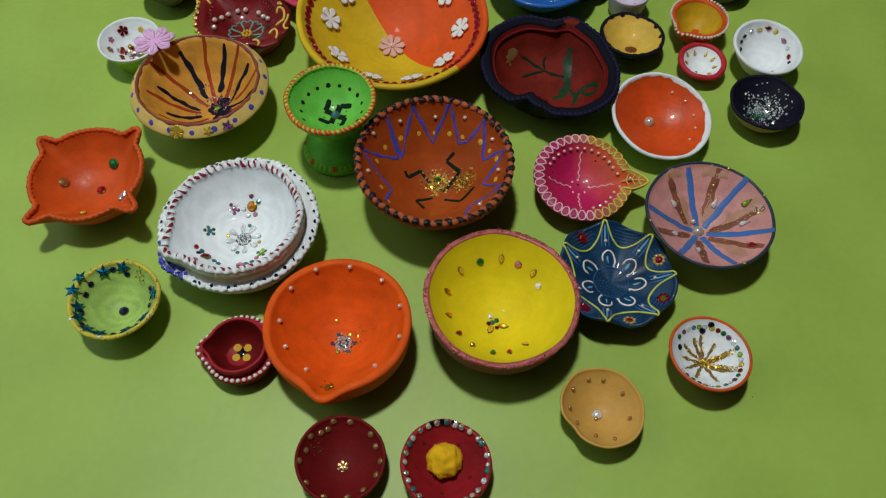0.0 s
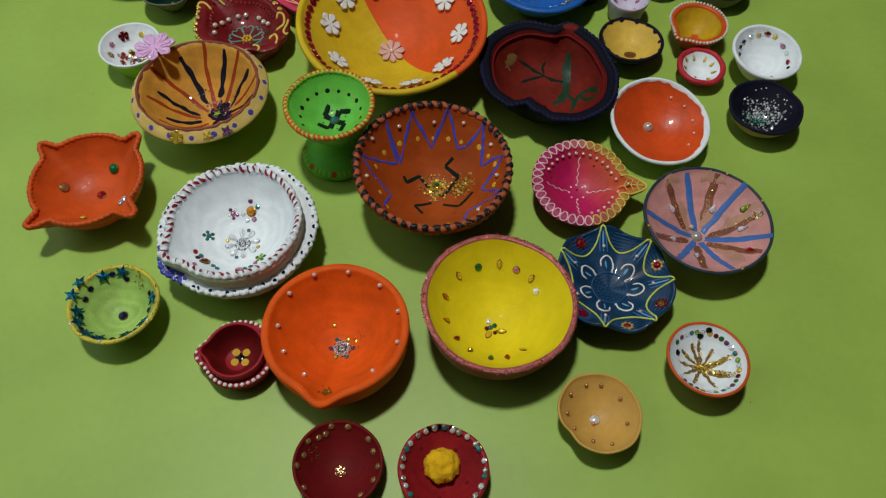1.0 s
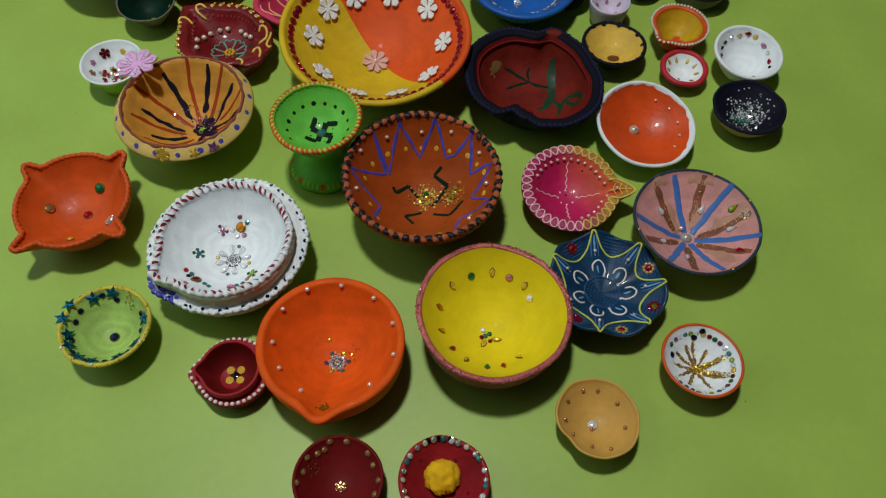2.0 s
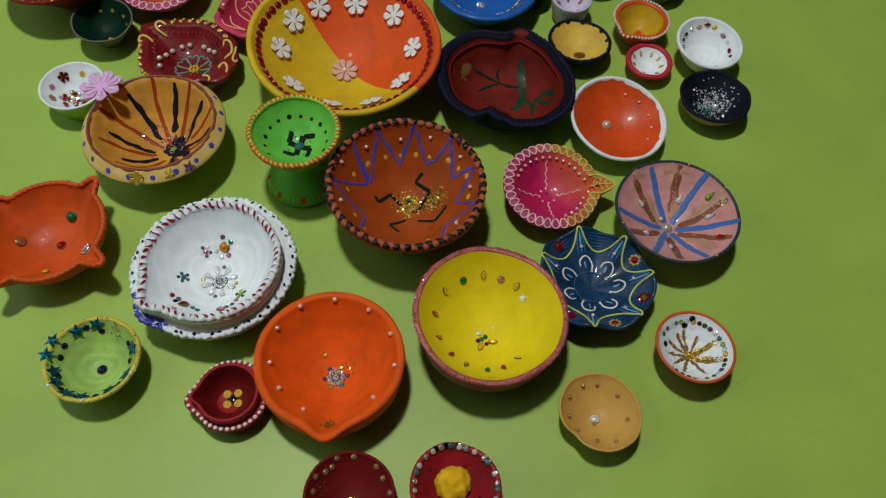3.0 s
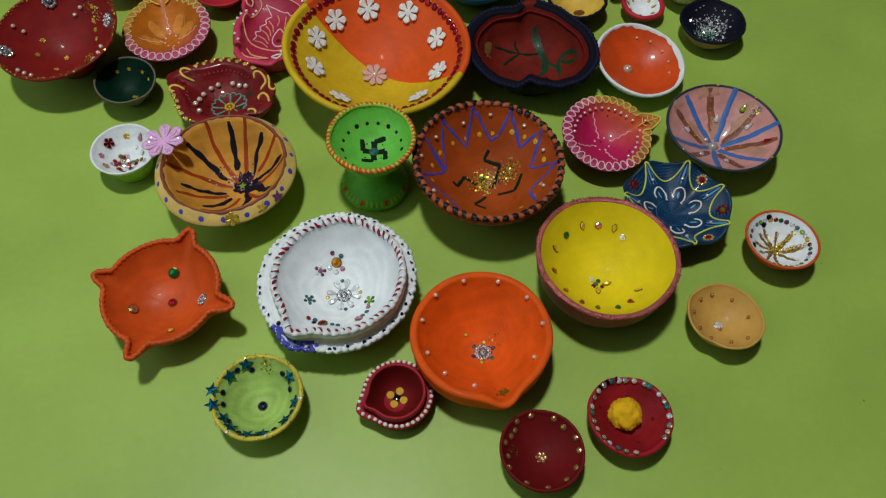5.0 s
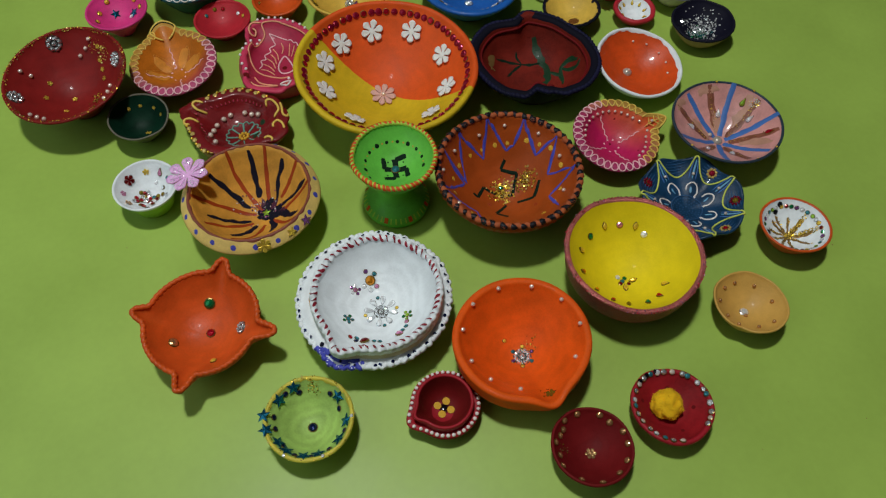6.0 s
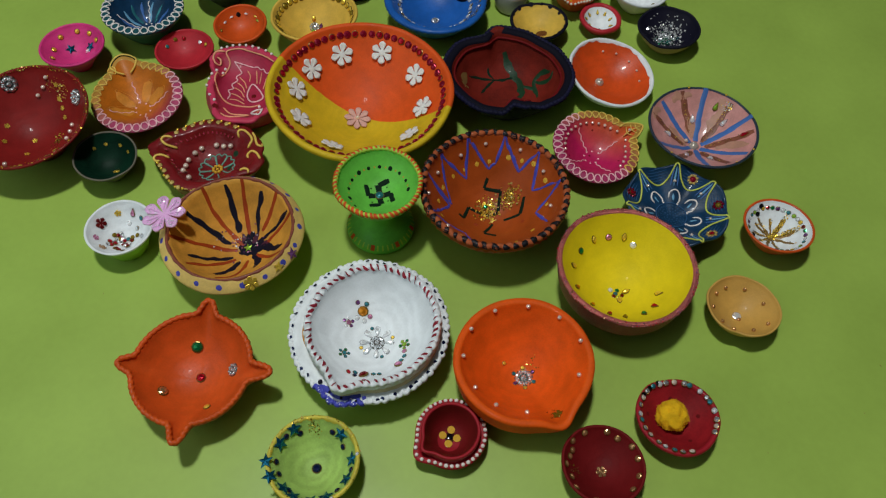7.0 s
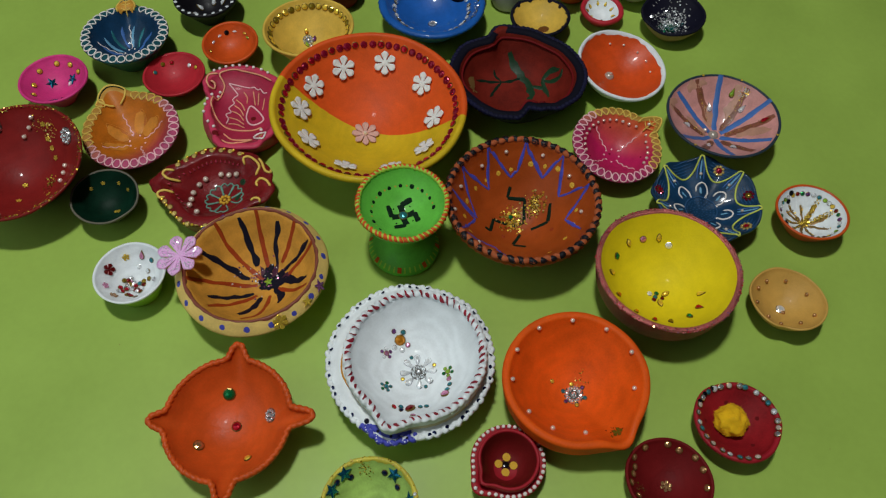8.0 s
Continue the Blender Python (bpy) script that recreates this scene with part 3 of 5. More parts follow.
# ---- the diyas ----
def plain_orange():
    d = Dish("large orange clay diya with pearls and a small spout", -0.063, 0.222, 0.054, 0.042, [ORANGE, ORANGE, ORANGE],
             base=0.55, bulge=0.065, wall=0.0062, floor=0.008, p=2.0, q=0.4, tilt=(0.9, -2.4), lipfrac=0.3, outline=bump_at(-97, 0.13, 0.2), rise=bump_at(-97, -0.0035, 0.22), body_label="orange painted bowl")
    for a, b in ((0.12, 0.87), (0.58, 0.66), (0.85, 0.25), (0.86, -0.23), (0.54, -0.61), (-0.39, -0.62), (-0.70, -0.30), (-0.81, 0.06), (-0.69, 0.53), (-0.36, 0.81)):
        d.put("pearl", "pearl", PEARL, a, b, 0.0037)
    d.put("brooch", "brooch", BROOCH, 0.03, -0.04, 0.014, label="round rhinestone brooch")
    for i in range(6):
        t = math.tau * i / 6
        d.put("gem", "round", (G_PURPLE, GOLD, G_TEAL)[i % 3], 0.03 + 0.16 * math.cos(t), -0.04 + 0.16 * math.sin(t), 0.003)
    d.glitter("glitter", 0.22, 0.06, 0.08, 30, [GOLD, GOLD_DARK])
    d.put("gem", "round", GOLD, -0.09, 0.29, 0.003)
    d.put("brooch", "flower5", GOLD_DARK, -0.06, -0.88, 0.0065, label="dark gold flower stud")
    d.glitter("glitter", -0.1, -0.85, 0.05, 30, [GOLD_DARK, G_DARKRED])


def yellow_pink_rim():
    d = Dish("large yellow clay diya with a pink glitter rim", 0.055, 0.2415, 0.0575, 0.049, [ROSE_SHADED, PINK_GLITTER, YELLOW],
             base=0.42, bulge=0.06, lipfrac=0.3, wall=0.0044, floor=0.007, p=2.2, q=0.42, tilt=(-1, -1.7), rough=0.012, body_label="yellow inside, pink glitter outside")
    kinds = ((-0.50, 0.53, "marquise", GOLD), (-0.23, 0.68, "round", G_GREEN), (0.06, 0.73, "marquise", GOLD), (0.29, 0.65, "round", G_PINK),
             (0.49, 0.52, "marquise", GOLD), (0.55, 0.36, "round", CLEAR), (-0.68, 0.22, "marquise", G_ORANGE), (-0.67, -0.11, "drop", G_ORANGE),
             (-0.53, -0.35, "marquise", G_RED), (-0.36, -0.51, "drop", GOLD_DARK), (-0.09, -0.61, "marquise", G_GREEN), (0.13, -0.60, "drop", G_RED), (0.35, -0.46, "drop", GOLD))
    for a, b, k, m in kinds:
        d.put("gem", k, m, a, b, 0.0068 if k != "round" else 0.0052)
    for a, b, k, m, z in ((-0.06, 0.04, "round", G_TEAL, 0.0035), (-0.08, 0.13, "round", CLEAR, 0.004), (0.0, 0.07, "round", G_GREEN, 0.0034), (-0.11, 0.02, "round", G_DARKRED, 0.0034),
                          (0.0, -0.04, "round", G_DARKRED, 0.003), (0.09, -0.02, "marquise", GOLD, 0.007), (-0.09, -0.08, "marquise", GOLD, 0.007)):
        d.put("gem", k, m, a + 0.01, b - 0.07, z, spin=40 if k == "round" else (-10 if a > 0 else 60))
    d.stroke("paint_edge", [(0.985 * math.cos(t), 0.985 * math.sin(t)) for t in np.linspace(0, math.tau, 40)[:-1]], 0.0016, PINK_GLITTER, closed=True, taper=0, rough=1.0)
    d.glitter_line("pink_glitter", [(0.985 * math.cos(t), 0.985 * math.sin(t)) for t in np.linspace(0, math.tau, 80)], 0.003, 420, [G_PINK, PINK_GLITTER, PEARL_BROWN, RED], 0.0012, "pink glitter")


def white_double():
    lower = Dish("large white two-tier diya with red dashes on the inner rim", -0.1473, 0.3120, 0.0625, 0.0385, [WHITE, WHITE, WHITE],
                 base=0.55, wall=0.016, floor=0.012, p=3, q=0.45, tilt=(2.2, -1), drop=0.005, lipfrac=0.12,
                 outline=lambda th: bump_at(-143, 0.08, 0.2)(th) + 0.011 * math.cos(66 * th) + 0.006 * math.cos(47 * th + 1), rough=0.012, body="lower_tier", body_label="white lower tier with a notched edge")
    d = Dish("", -0.1455, 0.307, 0.0528, 0.047, [BEIGE, WHITE, WHITE], base=0.7, wall=0.0062, floor=0.0185, p=3.2, q=0.35, thing=lower.thing, lipfrac=0.5,
             outline=lambda th: bump_at(-147, 0.17, 0.2)(th) + 0.006 * math.cos(46 * th + 0.6), rise=lambda th: 0.0011 * math.cos(46 * th), rough=0.012, body="bowl", body_label="white painted bowl")
    d.rope("rim_rope", WHITE, 0.0068, 0.0030, inward=0.5, twist=0.9, dash=("red_dash", DASH_RED, 1, 0.2, 0.42 * math.pi, 1.0 * math.pi), label="white nicked clay cord")
    lower.rope("edge_rope", [WHITE, VIOLET], 0.0048, 0.0023, inward=0.1, lift=-0.0004, twist=0.3, depth=0.5, label="white notched edge, blue at the spout", tint=(196, 236))
    lower.ring("dot", "dot", G_NAVY, 40, 0.955, 0.0031, up=0.0013, skip=lambda g: 190 < g < 238, jitter=3)
    lower.stroke("blue_paint", [(0.9 * lower.m(t) * math.cos(t), 0.9 * lower.m(t) * math.sin(t)) for t in np.linspace(radians(203), radians(234), 9)], 0.0042, VIOLET, taper=0.4, rough=0.9)
    for i in range(12):
        t = radians(200 + 36 * i / 11 + random.uniform(-1, 1))
        v = random.uniform(0.9, 0.96)
        lower.put("blue_paint_dab", "dot", NAVY_DARK if i % 3 == 0 else VIOLET, v * lower.m(t) * math.cos(t), v * lower.m(t) * math.sin(t), random.uniform(0.0022, 0.004), up=0.0009)
    lower.cord("gold_line", [(0.80 * lower.m(t) * math.cos(t), 0.80 * lower.m(t) * math.sin(t)) for t in np.linspace(0, math.tau, 60)[:-1]], 0.0007, OCHRE, closed=True)

    def blossom(a, b, core, petals, size, n=5):
        d.put("gem", "round", core, a, b, size)
        for i in range(n):
            t = math.tau * i / n + a
            m = petals[i % len(petals)]
            d.put("gem", "round", m, a + size * 0.92 / d.R * math.cos(t), b + size * 0.92 / d.R * math.sin(t), size * 0.72)

    blossom(-0.20, 0.46, G_PINK, [G_PURPLE, CLEAR], 0.0036)
    blossom(-0.51, 0.05, G_TEAL, [G_TEAL, G_GREEN], 0.0036)
    blossom(0.32, -0.32, G_LIME, [G_GREEN, G_LIME], 0.0036)
    d.put("gem", "round", G_ORANGE, 0.08, 0.50, 0.0075, label="large orange rhinestone")
    for a, b, m in ((0.07, 0.63, G_PURPLE), (0.18, 0.55, G_TEAL), (0.13, 0.38, G_PINK), (0.02, 0.37, CLEAR), (-0.05, 0.46, CLEAR)):
        d.put("gem", "round", m, a, b, 0.0036)
    d.put("gem", "round", G_DARKRED, -0.46, -0.46, 0.0072, label="large dark red rhinestone")
    for a, b, m in ((-0.33, -0.52, G_TEAL), (-0.26, -0.57, G_TEAL), (-0.57, -0.40, G_NAVY), (-0.62, -0.30, G_RED), (-0.54, -0.35, G_TEAL), (-0.52, -0.62, G_PINK), (0.13, -0.54, G_TEAL), (0.21, -0.50, G_TEAL), (0.26, -0.42, G_PINK)):
        d.put("gem", "round", m, a, b, 0.0036)
    d.put("gem", "round", G_PINK, 0.06, -0.58, 0.006)
    d.put("brooch", "brooch", BROOCH, 0.0, -0.04, 0.0105, label="rhinestone flower brooch")
    for i in range(8):
        t = math.tau * i / 8 + 0.2
        d.put("petal_stone", "drop", CLEAR, 0.185 * math.cos(t), -0.04 + 0.185 * math.sin(t), 0.0078, spin=math.degrees(t) + 180)
        if i % 2:
            d.put("gem", "round", (G_TEAL, GOLD)[i // 2 % 2], 0.25 * math.cos(t + 0.35), -0.04 + 0.25 * math.sin(t + 0.35), 0.0027)


def burnt_orange_zigzag():
    d = Dish("large burnt orange diya with black striped rim and blue zigzag", 0.005, 0.361, 0.064, 0.054, [BROWN_BODY, BROWN_BODY, BROWN_BODY],
             base=0.34, wall=0.0058, floor=0.007, p=2.0, q=0.7, tilt=(-0.8, 0), lipfrac=0.6, outline=lambda th: 0.012 * math.cos(52 * th), body_label="burnt orange bowl")
    d.rope("rim_rope", ORANGE_SKIN, 0.0046, 0.0027, inward=0.4, twist=0.45, depth=0.16, dash=("black_stripe", BLACK, 2, 0.58, -0.5 * math.pi, 1.0 * math.pi), label="orange brown ribbed rim")
    for a, b in ((-0.79, 0.43), (-0.45, 0.71), (0.02, 0.82), (0.41, 0.77), (0.76, 0.42), (0.83, -0.05), (0.58, -0.55), (-0.84, -0.12)):
        d.put("pearl", "pearl", PEARL, a, b, 0.0036)
    for a, b in ((-0.44, 0.56), (-0.64, 0.37), (-0.73, 0.15), (-0.73, -0.01), (-0.66, -0.22), (-0.19, 0.67), (0.0, 0.69), (0.20, 0.67), (0.39, 0.60),
                 (0.61, 0.47), (0.73, 0.30), (0.80, 0.15), (0.78, -0.15), (0.60, -0.44), (0.42, -0.58), (0.21, -0.65), (-0.56, -0.45), (-0.1, -0.7)):
        d.put("yellow_dot", "dot", YELLOW_DOT, a, b, 0.005)
    zig = ((-0.60, -0.50), (-0.54, -0.14), (-0.90, 0.13), (-0.46, 0.35), (-0.63, 0.72), (-0.42, 0.36), (-0.29, 0.87), (-0.01, 0.60), (0.19, 0.91), (0.34, 0.55),
           (0.44, 0.54), (0.66, 0.67), (0.64, 0.25), (0.90, 0.19), (0.64, -0.09), (0.84, -0.36), (0.46, -0.40), (0.36, -0.75))
    for p0, p1 in zip(zig, zig[1:]):
        d.stroke("blue_stroke", [p0, ((p0[0] + p1[0]) * 0.51, (p0[1] + p1[1]) * 0.51), p1], 0.0022, VIOLET, taper=0.5, rough=0.7)
    for line in (((-0.38, 0.23), (-0.34, 0.16), (-0.17, 0.29)), ((0.28, 0.48), (0.18, 0.41), (0.36, 0.25), (0.17, 0.03)), ((0.54, -0.06), (0.36, -0.22), (0.16, -0.12)),
                 ((0.0, -0.08), (-0.22, -0.17), (-0.11, -0.31)), ((-0.17, 0.29), (0.05, 0.06), (0.17, 0.03))):
        for p0, p1 in zip(line, line[1:]):
            d.stroke("dark_stroke", [p0, p1], 0.0028, GREEN_BLACK, taper=0.1)
    d.glitter("glitter", 0.07, 0.15, 0.08, 190, [GOLD, GOLD, PALE_GOLD, GOLD_DARK], 0.0017, "gold glitter")
    d.glitter("glitter", 0.40, 0.10, 0.07, 150, [GOLD, GOLD, PALE_GOLD, GOLD_DARK], 0.0017, "gold glitter")
    d.put("gem", "round", G_GREEN, 0.07, 0.2, 0.004)
    for a, b in ((-0.22, 0.02), (0.3, -0.35)):
        d.put("brown_dab", "dot", RUST, a, b, 0.006)


def flower_bowl():
    two = paint("yellow_and_orange_paint", "D6B420", rough=0.5, vary=0.16, second=("E0561A", 1.27, 1.0, 0.0118, 0.0006))
    d = Dish("very large yellow and orange diya with white paper flowers", -0.034, 0.524, 0.0876, 0.057, [two, two, two], base=0.36, wall=0.0062, floor=0.006, p=1.9, q=0.8,
             tilt=(-1.1, 1.8), rough=0.008, body_label="bowl half yellow half orange")
    for i, (a, b) in enumerate(((0.16, 0.72), (0.57, 0.50), (0.73, 0.03), (0.56, -0.40), (0.22, -0.66), (-0.20, -0.64), (-0.57, -0.36), (-0.69, 0.13), (-0.54, 0.50), (-0.25, 0.69))):
        white = d.put("flower", "flower6", PETAL_WHITE, a, b, 0.0188 * random.uniform(0.94, 1.05), spin=i * 47, up=0.0003, label="white paper flower")
        d.put("centre", "dot", PETAL_WHITE, a, b, 0.0062, up=0.0032, on=white)
    pink = d.put("flower", "flower8", PETAL_PINK, -0.02, 0.07, 0.026, spin=10, label="pale pink paper flower")
    d.put("pearl", "pearl", PEARL, -0.02, 0.07, 0.0045, up=0.003, on=pink)
    d.ring("red_stone", "round", [G_RUBY, G_RUBY, G_RED], 62, 0.885, 0.0060, jitter=0.5)


def white_rim_orange():
    d = Dish("glossy orange red diya with an uneven white rim", 0.206, 0.438, 0.0455, 0.028, [WHITE, WHITE, ORANGE_RED], base=0.4, wall=0.0030, floor=0.006, p=2, q=0.65,
             tilt=(-4.4, 8), rough=0.014, body_label="orange inside, white rim and outside")
    d.stroke("white_edge", [((0.945 + 0.008 * math.sin(5 * t)) * math.cos(t), (0.945 + 0.008 * math.sin(5 * t)) * math.sin(t)) for t in np.linspace(0, math.tau, 60)[:-1]], 0.0030, WHITE, closed=True, taper=0, rough=0.6)
    ring = d.put("stud", "pearl", GREY_STONE, -0.08, 0.10, 0.0105, up=-0.0042, label="clear round stone with a pearl")
    d.put("pearl", "pearl", PEARL, -0.08, 0.10, 0.0030, up=0.0032, on=ring)
    # White beads set on the glossy white spots of the right side.
    for a, b in ((0.60, 0.46), (0.74, 0.14), (0.74, -0.15), (0.60, -0.42), (0.35, 0.66)):
        d.put("pearl", "pearl", PEARL, a, b, 0.0026)


def pink_striped():
    d = Dish("shallow pink diya with blue and brown brush stripes", 0.230, 0.326, 0.0524, 0.035, [PINK, SLATE, PINK], base=0.3, wall=0.0026, floor=0.005, p=1.45, q=0.95,
             tilt=(0.2, -1.6), rough=0.01, body_label="glossy pink bowl with a dark blue edge")
    for a, b in ((-0.17, 0.90), (0.71, 0.66), (0.92, -0.32), (0.22, -0.90), (-0.58, -0.72), (-0.94, 0.13)):
        d.stroke("blue_stripe", [(a * 0.12, b * 0.12), (a * 0.55, b * 0.57), (a, b)], 0.0054, BLUE_STROKE, taper=0.15)
    for a0, b0, a1, b1, w in ((-0.56, 0.66, -0.30, 0.80, 0.006), (0.05, 0.86, 0.46, 0.74, 0.006), (0.86, 0.30, 0.35, 0.05, 0.008), (0.5, -0.70, 0.2, -0.3, 0.009), (-0.3, 0.5, -0.15, 0.1, 0.007), (0.22, 0.55, 0.10, 0.15, 0.007)):
        d.stroke("tan_smear", [(a0, b0), ((a0 + a1) * 0.52, (b0 + b1) * 0.52), (a1, b1)], w * 1.1, TAN_SMEAR, taper=0.7, rough=0.9)
    for a0, b0, a1, b1 in ((-0.53, 0.76, -0.2, 0.12), (0.32, 0.88, 0.10, 0.25), (0.90, 0.14, 0.16, -0.02), (0.72, -0.58, 0.12, -0.14), (-0.84, -0.30, -0.2, -0.08), (-0.2, -0.86, -0.04, -0.2)):
        d.stroke("brown_stripe", [(a0, b0), ((a0 + a1) * 0.5, (b0 + b1) * 0.52), (a1, b1)], 0.0070, BROWN_SOFT, taper=0.35, rough=0.4)
        d.glitter_line("glitter", [(a0 * 0.8, b0 * 0.8), (a1, b1)], 0.004, 40, [GOLD, GOLD_DARK], 0.0008)
    for a, b, m in ((-0.45, 0.38, CLEAR), (0.27, 0.43, CLEAR), (0.70, 0.31, G_LIME), (-0.18, -0.51, CLEAR), (-0.52, -0.20, CLEAR), (0.63, -0.02, CLEAR), (0.61, -0.51, G_RED)):
        d.put("leaf_stone", "drop", m, a, b, 0.0082)
    d.glitter("glitter", 0.82, 0.14, 0.045, 60, [GOLD, CLEAR], 0.0012)
    d.put("stud", "pearl", GREY_STONE, -0.02, 0.01, 0.0105, up=-0.003, label="large round silver stone")
    d.put("stud_edge", "dot", BROOCH_BACK, -0.02, 0.01, 0.0155)
    d.put("pearl", "pearl", PEARL, -0.09, 0.17, 0.0042)
    for g in (62, 20, -70, -98, 190):
        d.put("gem", "round", GOLD, 0.97 * math.cos(radians(g)), 0.97 * math.sin(radians(g)), 0.0022)


def white_bee():
    d = Dish("small white diya with orange rim, gold strokes and coloured stones", 0.2112, 0.2068, 0.0309, 0.027, [ORANGE_DEEP, ORANGE_DEEP, WHITE], base=0.38, wall=0.0023, floor=0.006, p=2, q=0.85,
             tilt=(-1.1, -4.4), body_label="white inside, orange outside")
    d.ring("gem", "round", [CLEAR, G_PURPLE, G_GREEN, G_DARKRED, GOLD, CLEAR, G_LIME, G_TEAL], 27, 0.80, 0.0034, arc=(-150, 150), jitter=2)
    for i, (a, b) in enumerate(((0.67, 0.19), (0.62, -0.32), (0.20, -0.58), (-0.17, 0.59), (-0.56, 0.11), (-0.45, 0.42), (0.0, 0.66), (0.34, 0.46), (-0.30, -0.46), (-0.5, -0.2))):
        if i > 1:
            d.stroke("gold_stroke", [(0.05, 0.05), (a * 0.6 + 0.03, b * 0.55 + 0.03), (a, b)], 0.0025, GOLD_DUST, taper=0.4, rough=0.9)
        else:
            d.stroke("gold_stroke", [(0.05, 0.05), (a * 0.5, b * 0.5), (a * 0.9, b * 0.9)], 0.0034, GOLD_DUST, taper=0.2, rough=0.6)
        d.glitter_line("glitter", [(0.05, 0.05), (a * 0.6 + 0.03, b * 0.55 + 0.03), (a, b)], 0.0044 if i < 2 else 0.003, 170 if i < 2 else 22, [GOLD, GOLD, GOLD_DARK] if i < 2 else [GOLD_DARK, GOLD], 0.0011)
    d.put("brown_dab", "dot", GOLD_DUST, 0.02, 0.03, 0.011)
    for a, b in ((0.03, 0.73), (0.22, 0.82), (-0.6, 0.3)):
        d.put("gem", "round", G_BLACK, a, b, 0.0042)


def tan_notched():
    notch = lambda th: bump_at(-146, -0.12, 0.26)(th)
    d = Dish("small tan clay diya with bronze beads and a pinched notch", 0.127, 0.1668, 0.0308, 0.023, [TAN, TAN, TAN], base=0.38, wall=0.002, floor=0.005, p=1.9, q=0.7,
             tilt=(-2.4, -4.5), rough=0.02, outline=notch, rise=bump_at(-146, -0.003, 0.3), body_label="tan clay bowl")
    for a, b in ((-0.22, 0.76), (0.15, 0.76), (0.60, 0.43), (0.69, -0.20), (0.23, -0.74), (-0.19, -0.64), (-0.60, -0.31), (-0.76, 0.02), (-0.64, 0.49), (-0.05, -0.10)):
        d.put("bead", "pearl", PEARL_BROWN, a, b, 0.0033)
    d.put("brooch", "round", CLEAR, 0.0, 0.02, 0.0068, label="clear round stone")


def navy_glitter():
    d = Dish("small dark navy diya filled with silver and green glitter", 0.310, 0.455, 0.0331, 0.024, [CLAY, NAVY_DARK, NAVY_DARK], base=0.4, wall=0.003, floor=0.006, p=2, q=0.65,
             tilt=(3.6, -0.5), rough=0.03, body_label="navy inside, bare clay outside")
    d.glitter("silver_glitter", 0.12, 0.05, 0.26, 420, [CLEAR, SILVER, CLEAR], 0.0017, "silver glitter")
    d.glitter("green_glitter", -0.05, -0.05, 0.13, 170, [G_GREEN, G_GREEN, G_TEAL], 0.0017, "green glitter")


def white_plain():
    d = Dish("small white diya with a ring of leaf-shaped stones", 0.321, 0.521, 0.0331, 0.030, [CREAM, WHITE, WHITE], base=0.38, wall=0.0035, floor=0.007, p=2.4, q=0.85,
             tilt=(-1.1, 4.8), body_label="white painted bowl")
    for a, b, k, m, z in ((-0.29, 0.73, "marquise", SILVER, 0.005), (-0.04, 0.78, "drop", GOLD, 0.005), (0.21, 0.80, "marquise", G_DARKRED, 0.006), (0.42, 0.69, "round", GOLD, 0.004), (0.64, 0.42, "marquise", G_PINK, 0.006),
                          (0.72, 0.17, "round", CLEAR, 0.0036), (0.71, -0.12, "marquise", G_RUBY, 0.006), (0.66, -0.34, "round", G_BLACK, 0.003), (-0.50, 0.56, "marquise", G_NAVY, 0.005), (-0.62, 0.38, "marquise", G_NAVY, 0.005),
                          (-0.66, 0.15, "drop", G_NAVY, 0.005), (-0.35, -0.6, "marquise", G_BLACK, 0.006), (0.12, -0.68, "marquise", GOLD_DARK, 0.005), (-0.6, -0.25, "drop", G_PURPLE, 0.004)):
        d.put("gem", k, m, a, b, z, spin=math.degrees(math.atan2(b, a)) + 90)


def orange_pearl_edge():
    d = Dish("small yellow diya with orange lip edged in cream beads", 0.265, 0.561, 0.0275, 0.024, [ORANGE_DEEP, ORANGE_DEEP, MUSTARD], base=0.45, wall=0.005, floor=0.006, p=2.2, q=0.65,
             outline=bump_at(-138, 0.2, 0.22), body_label="yellow inside with an orange lip")
    d.ring("bead", "pearl", CREAM, 52, 0.985, 0.0029)
    d.stroke("orange_stain", [(0.05, -0.45), (0.04, 0.0), (0.05, 0.12)], 0.007, ORANGE_DEEP, rough=0.9)
    # Black dot painted in place of the hole in the stain.
    d.put("gem", "dot", G_BLACK, 0.03, 0.08, 0.0042)


def red_white_small():
    d = Dish("tiny red diya with a white inside and gold stones", 0.262, 0.513, 0.0235, 0.016, [RED, RED, WHITE], base=0.4, wall=0.0055, floor=0.005, p=2, q=0.9, tilt=(0, 2.9), rough=0.02, body_label="white inside, thick red rim")
    for a, b in ((-0.51, 0.42), (-0.16, 0.58), (0.30, 0.52), (0.55, 0.25), (0.56, -0.14), (0.29, -0.5), (-0.6, 0.06)):
        d.put("gem", "drop", GOLD, a, b, 0.0048)
    d.put("gem", "round", G_BLACK, -0.16, -0.25, 0.002)


def dark_edge_yellow():
    d = Dish("small ochre diya with a ragged black edge", 0.196, 0.538, 0.0313, 0.022, [NAVY_DARK, NAVY_DARK, YELLOW_OCHRE], base=0.38, wall=0.0034, floor=0.006, p=2, q=0.9, tilt=(-0.7, -3), rough=0.02, body_label="ochre inside, black edge")
    for i in range(15):
        t = math.tau * i / 15 + random.uniform(-0.1, 0.1)
        d.put("black_dab", "dot", NAVY_DARK, 0.90 * math.cos(t), 0.90 * math.sin(t), random.uniform(0.004, 0.0075))
    d.put("brown_disc", "dot", BRONZE_DISC, 0.06, -0.16, 0.0135, up=0.0008, label="flat bronze glitter disc")
    d.glitter("glitter", 0.06, -0.12, 0.1, 40, [GOLD_DARK, GOLD], 0.0008)
    d.glitter("glitter", -0.93, -0.2, 0.03, 10, [CLEAR], 0.001)


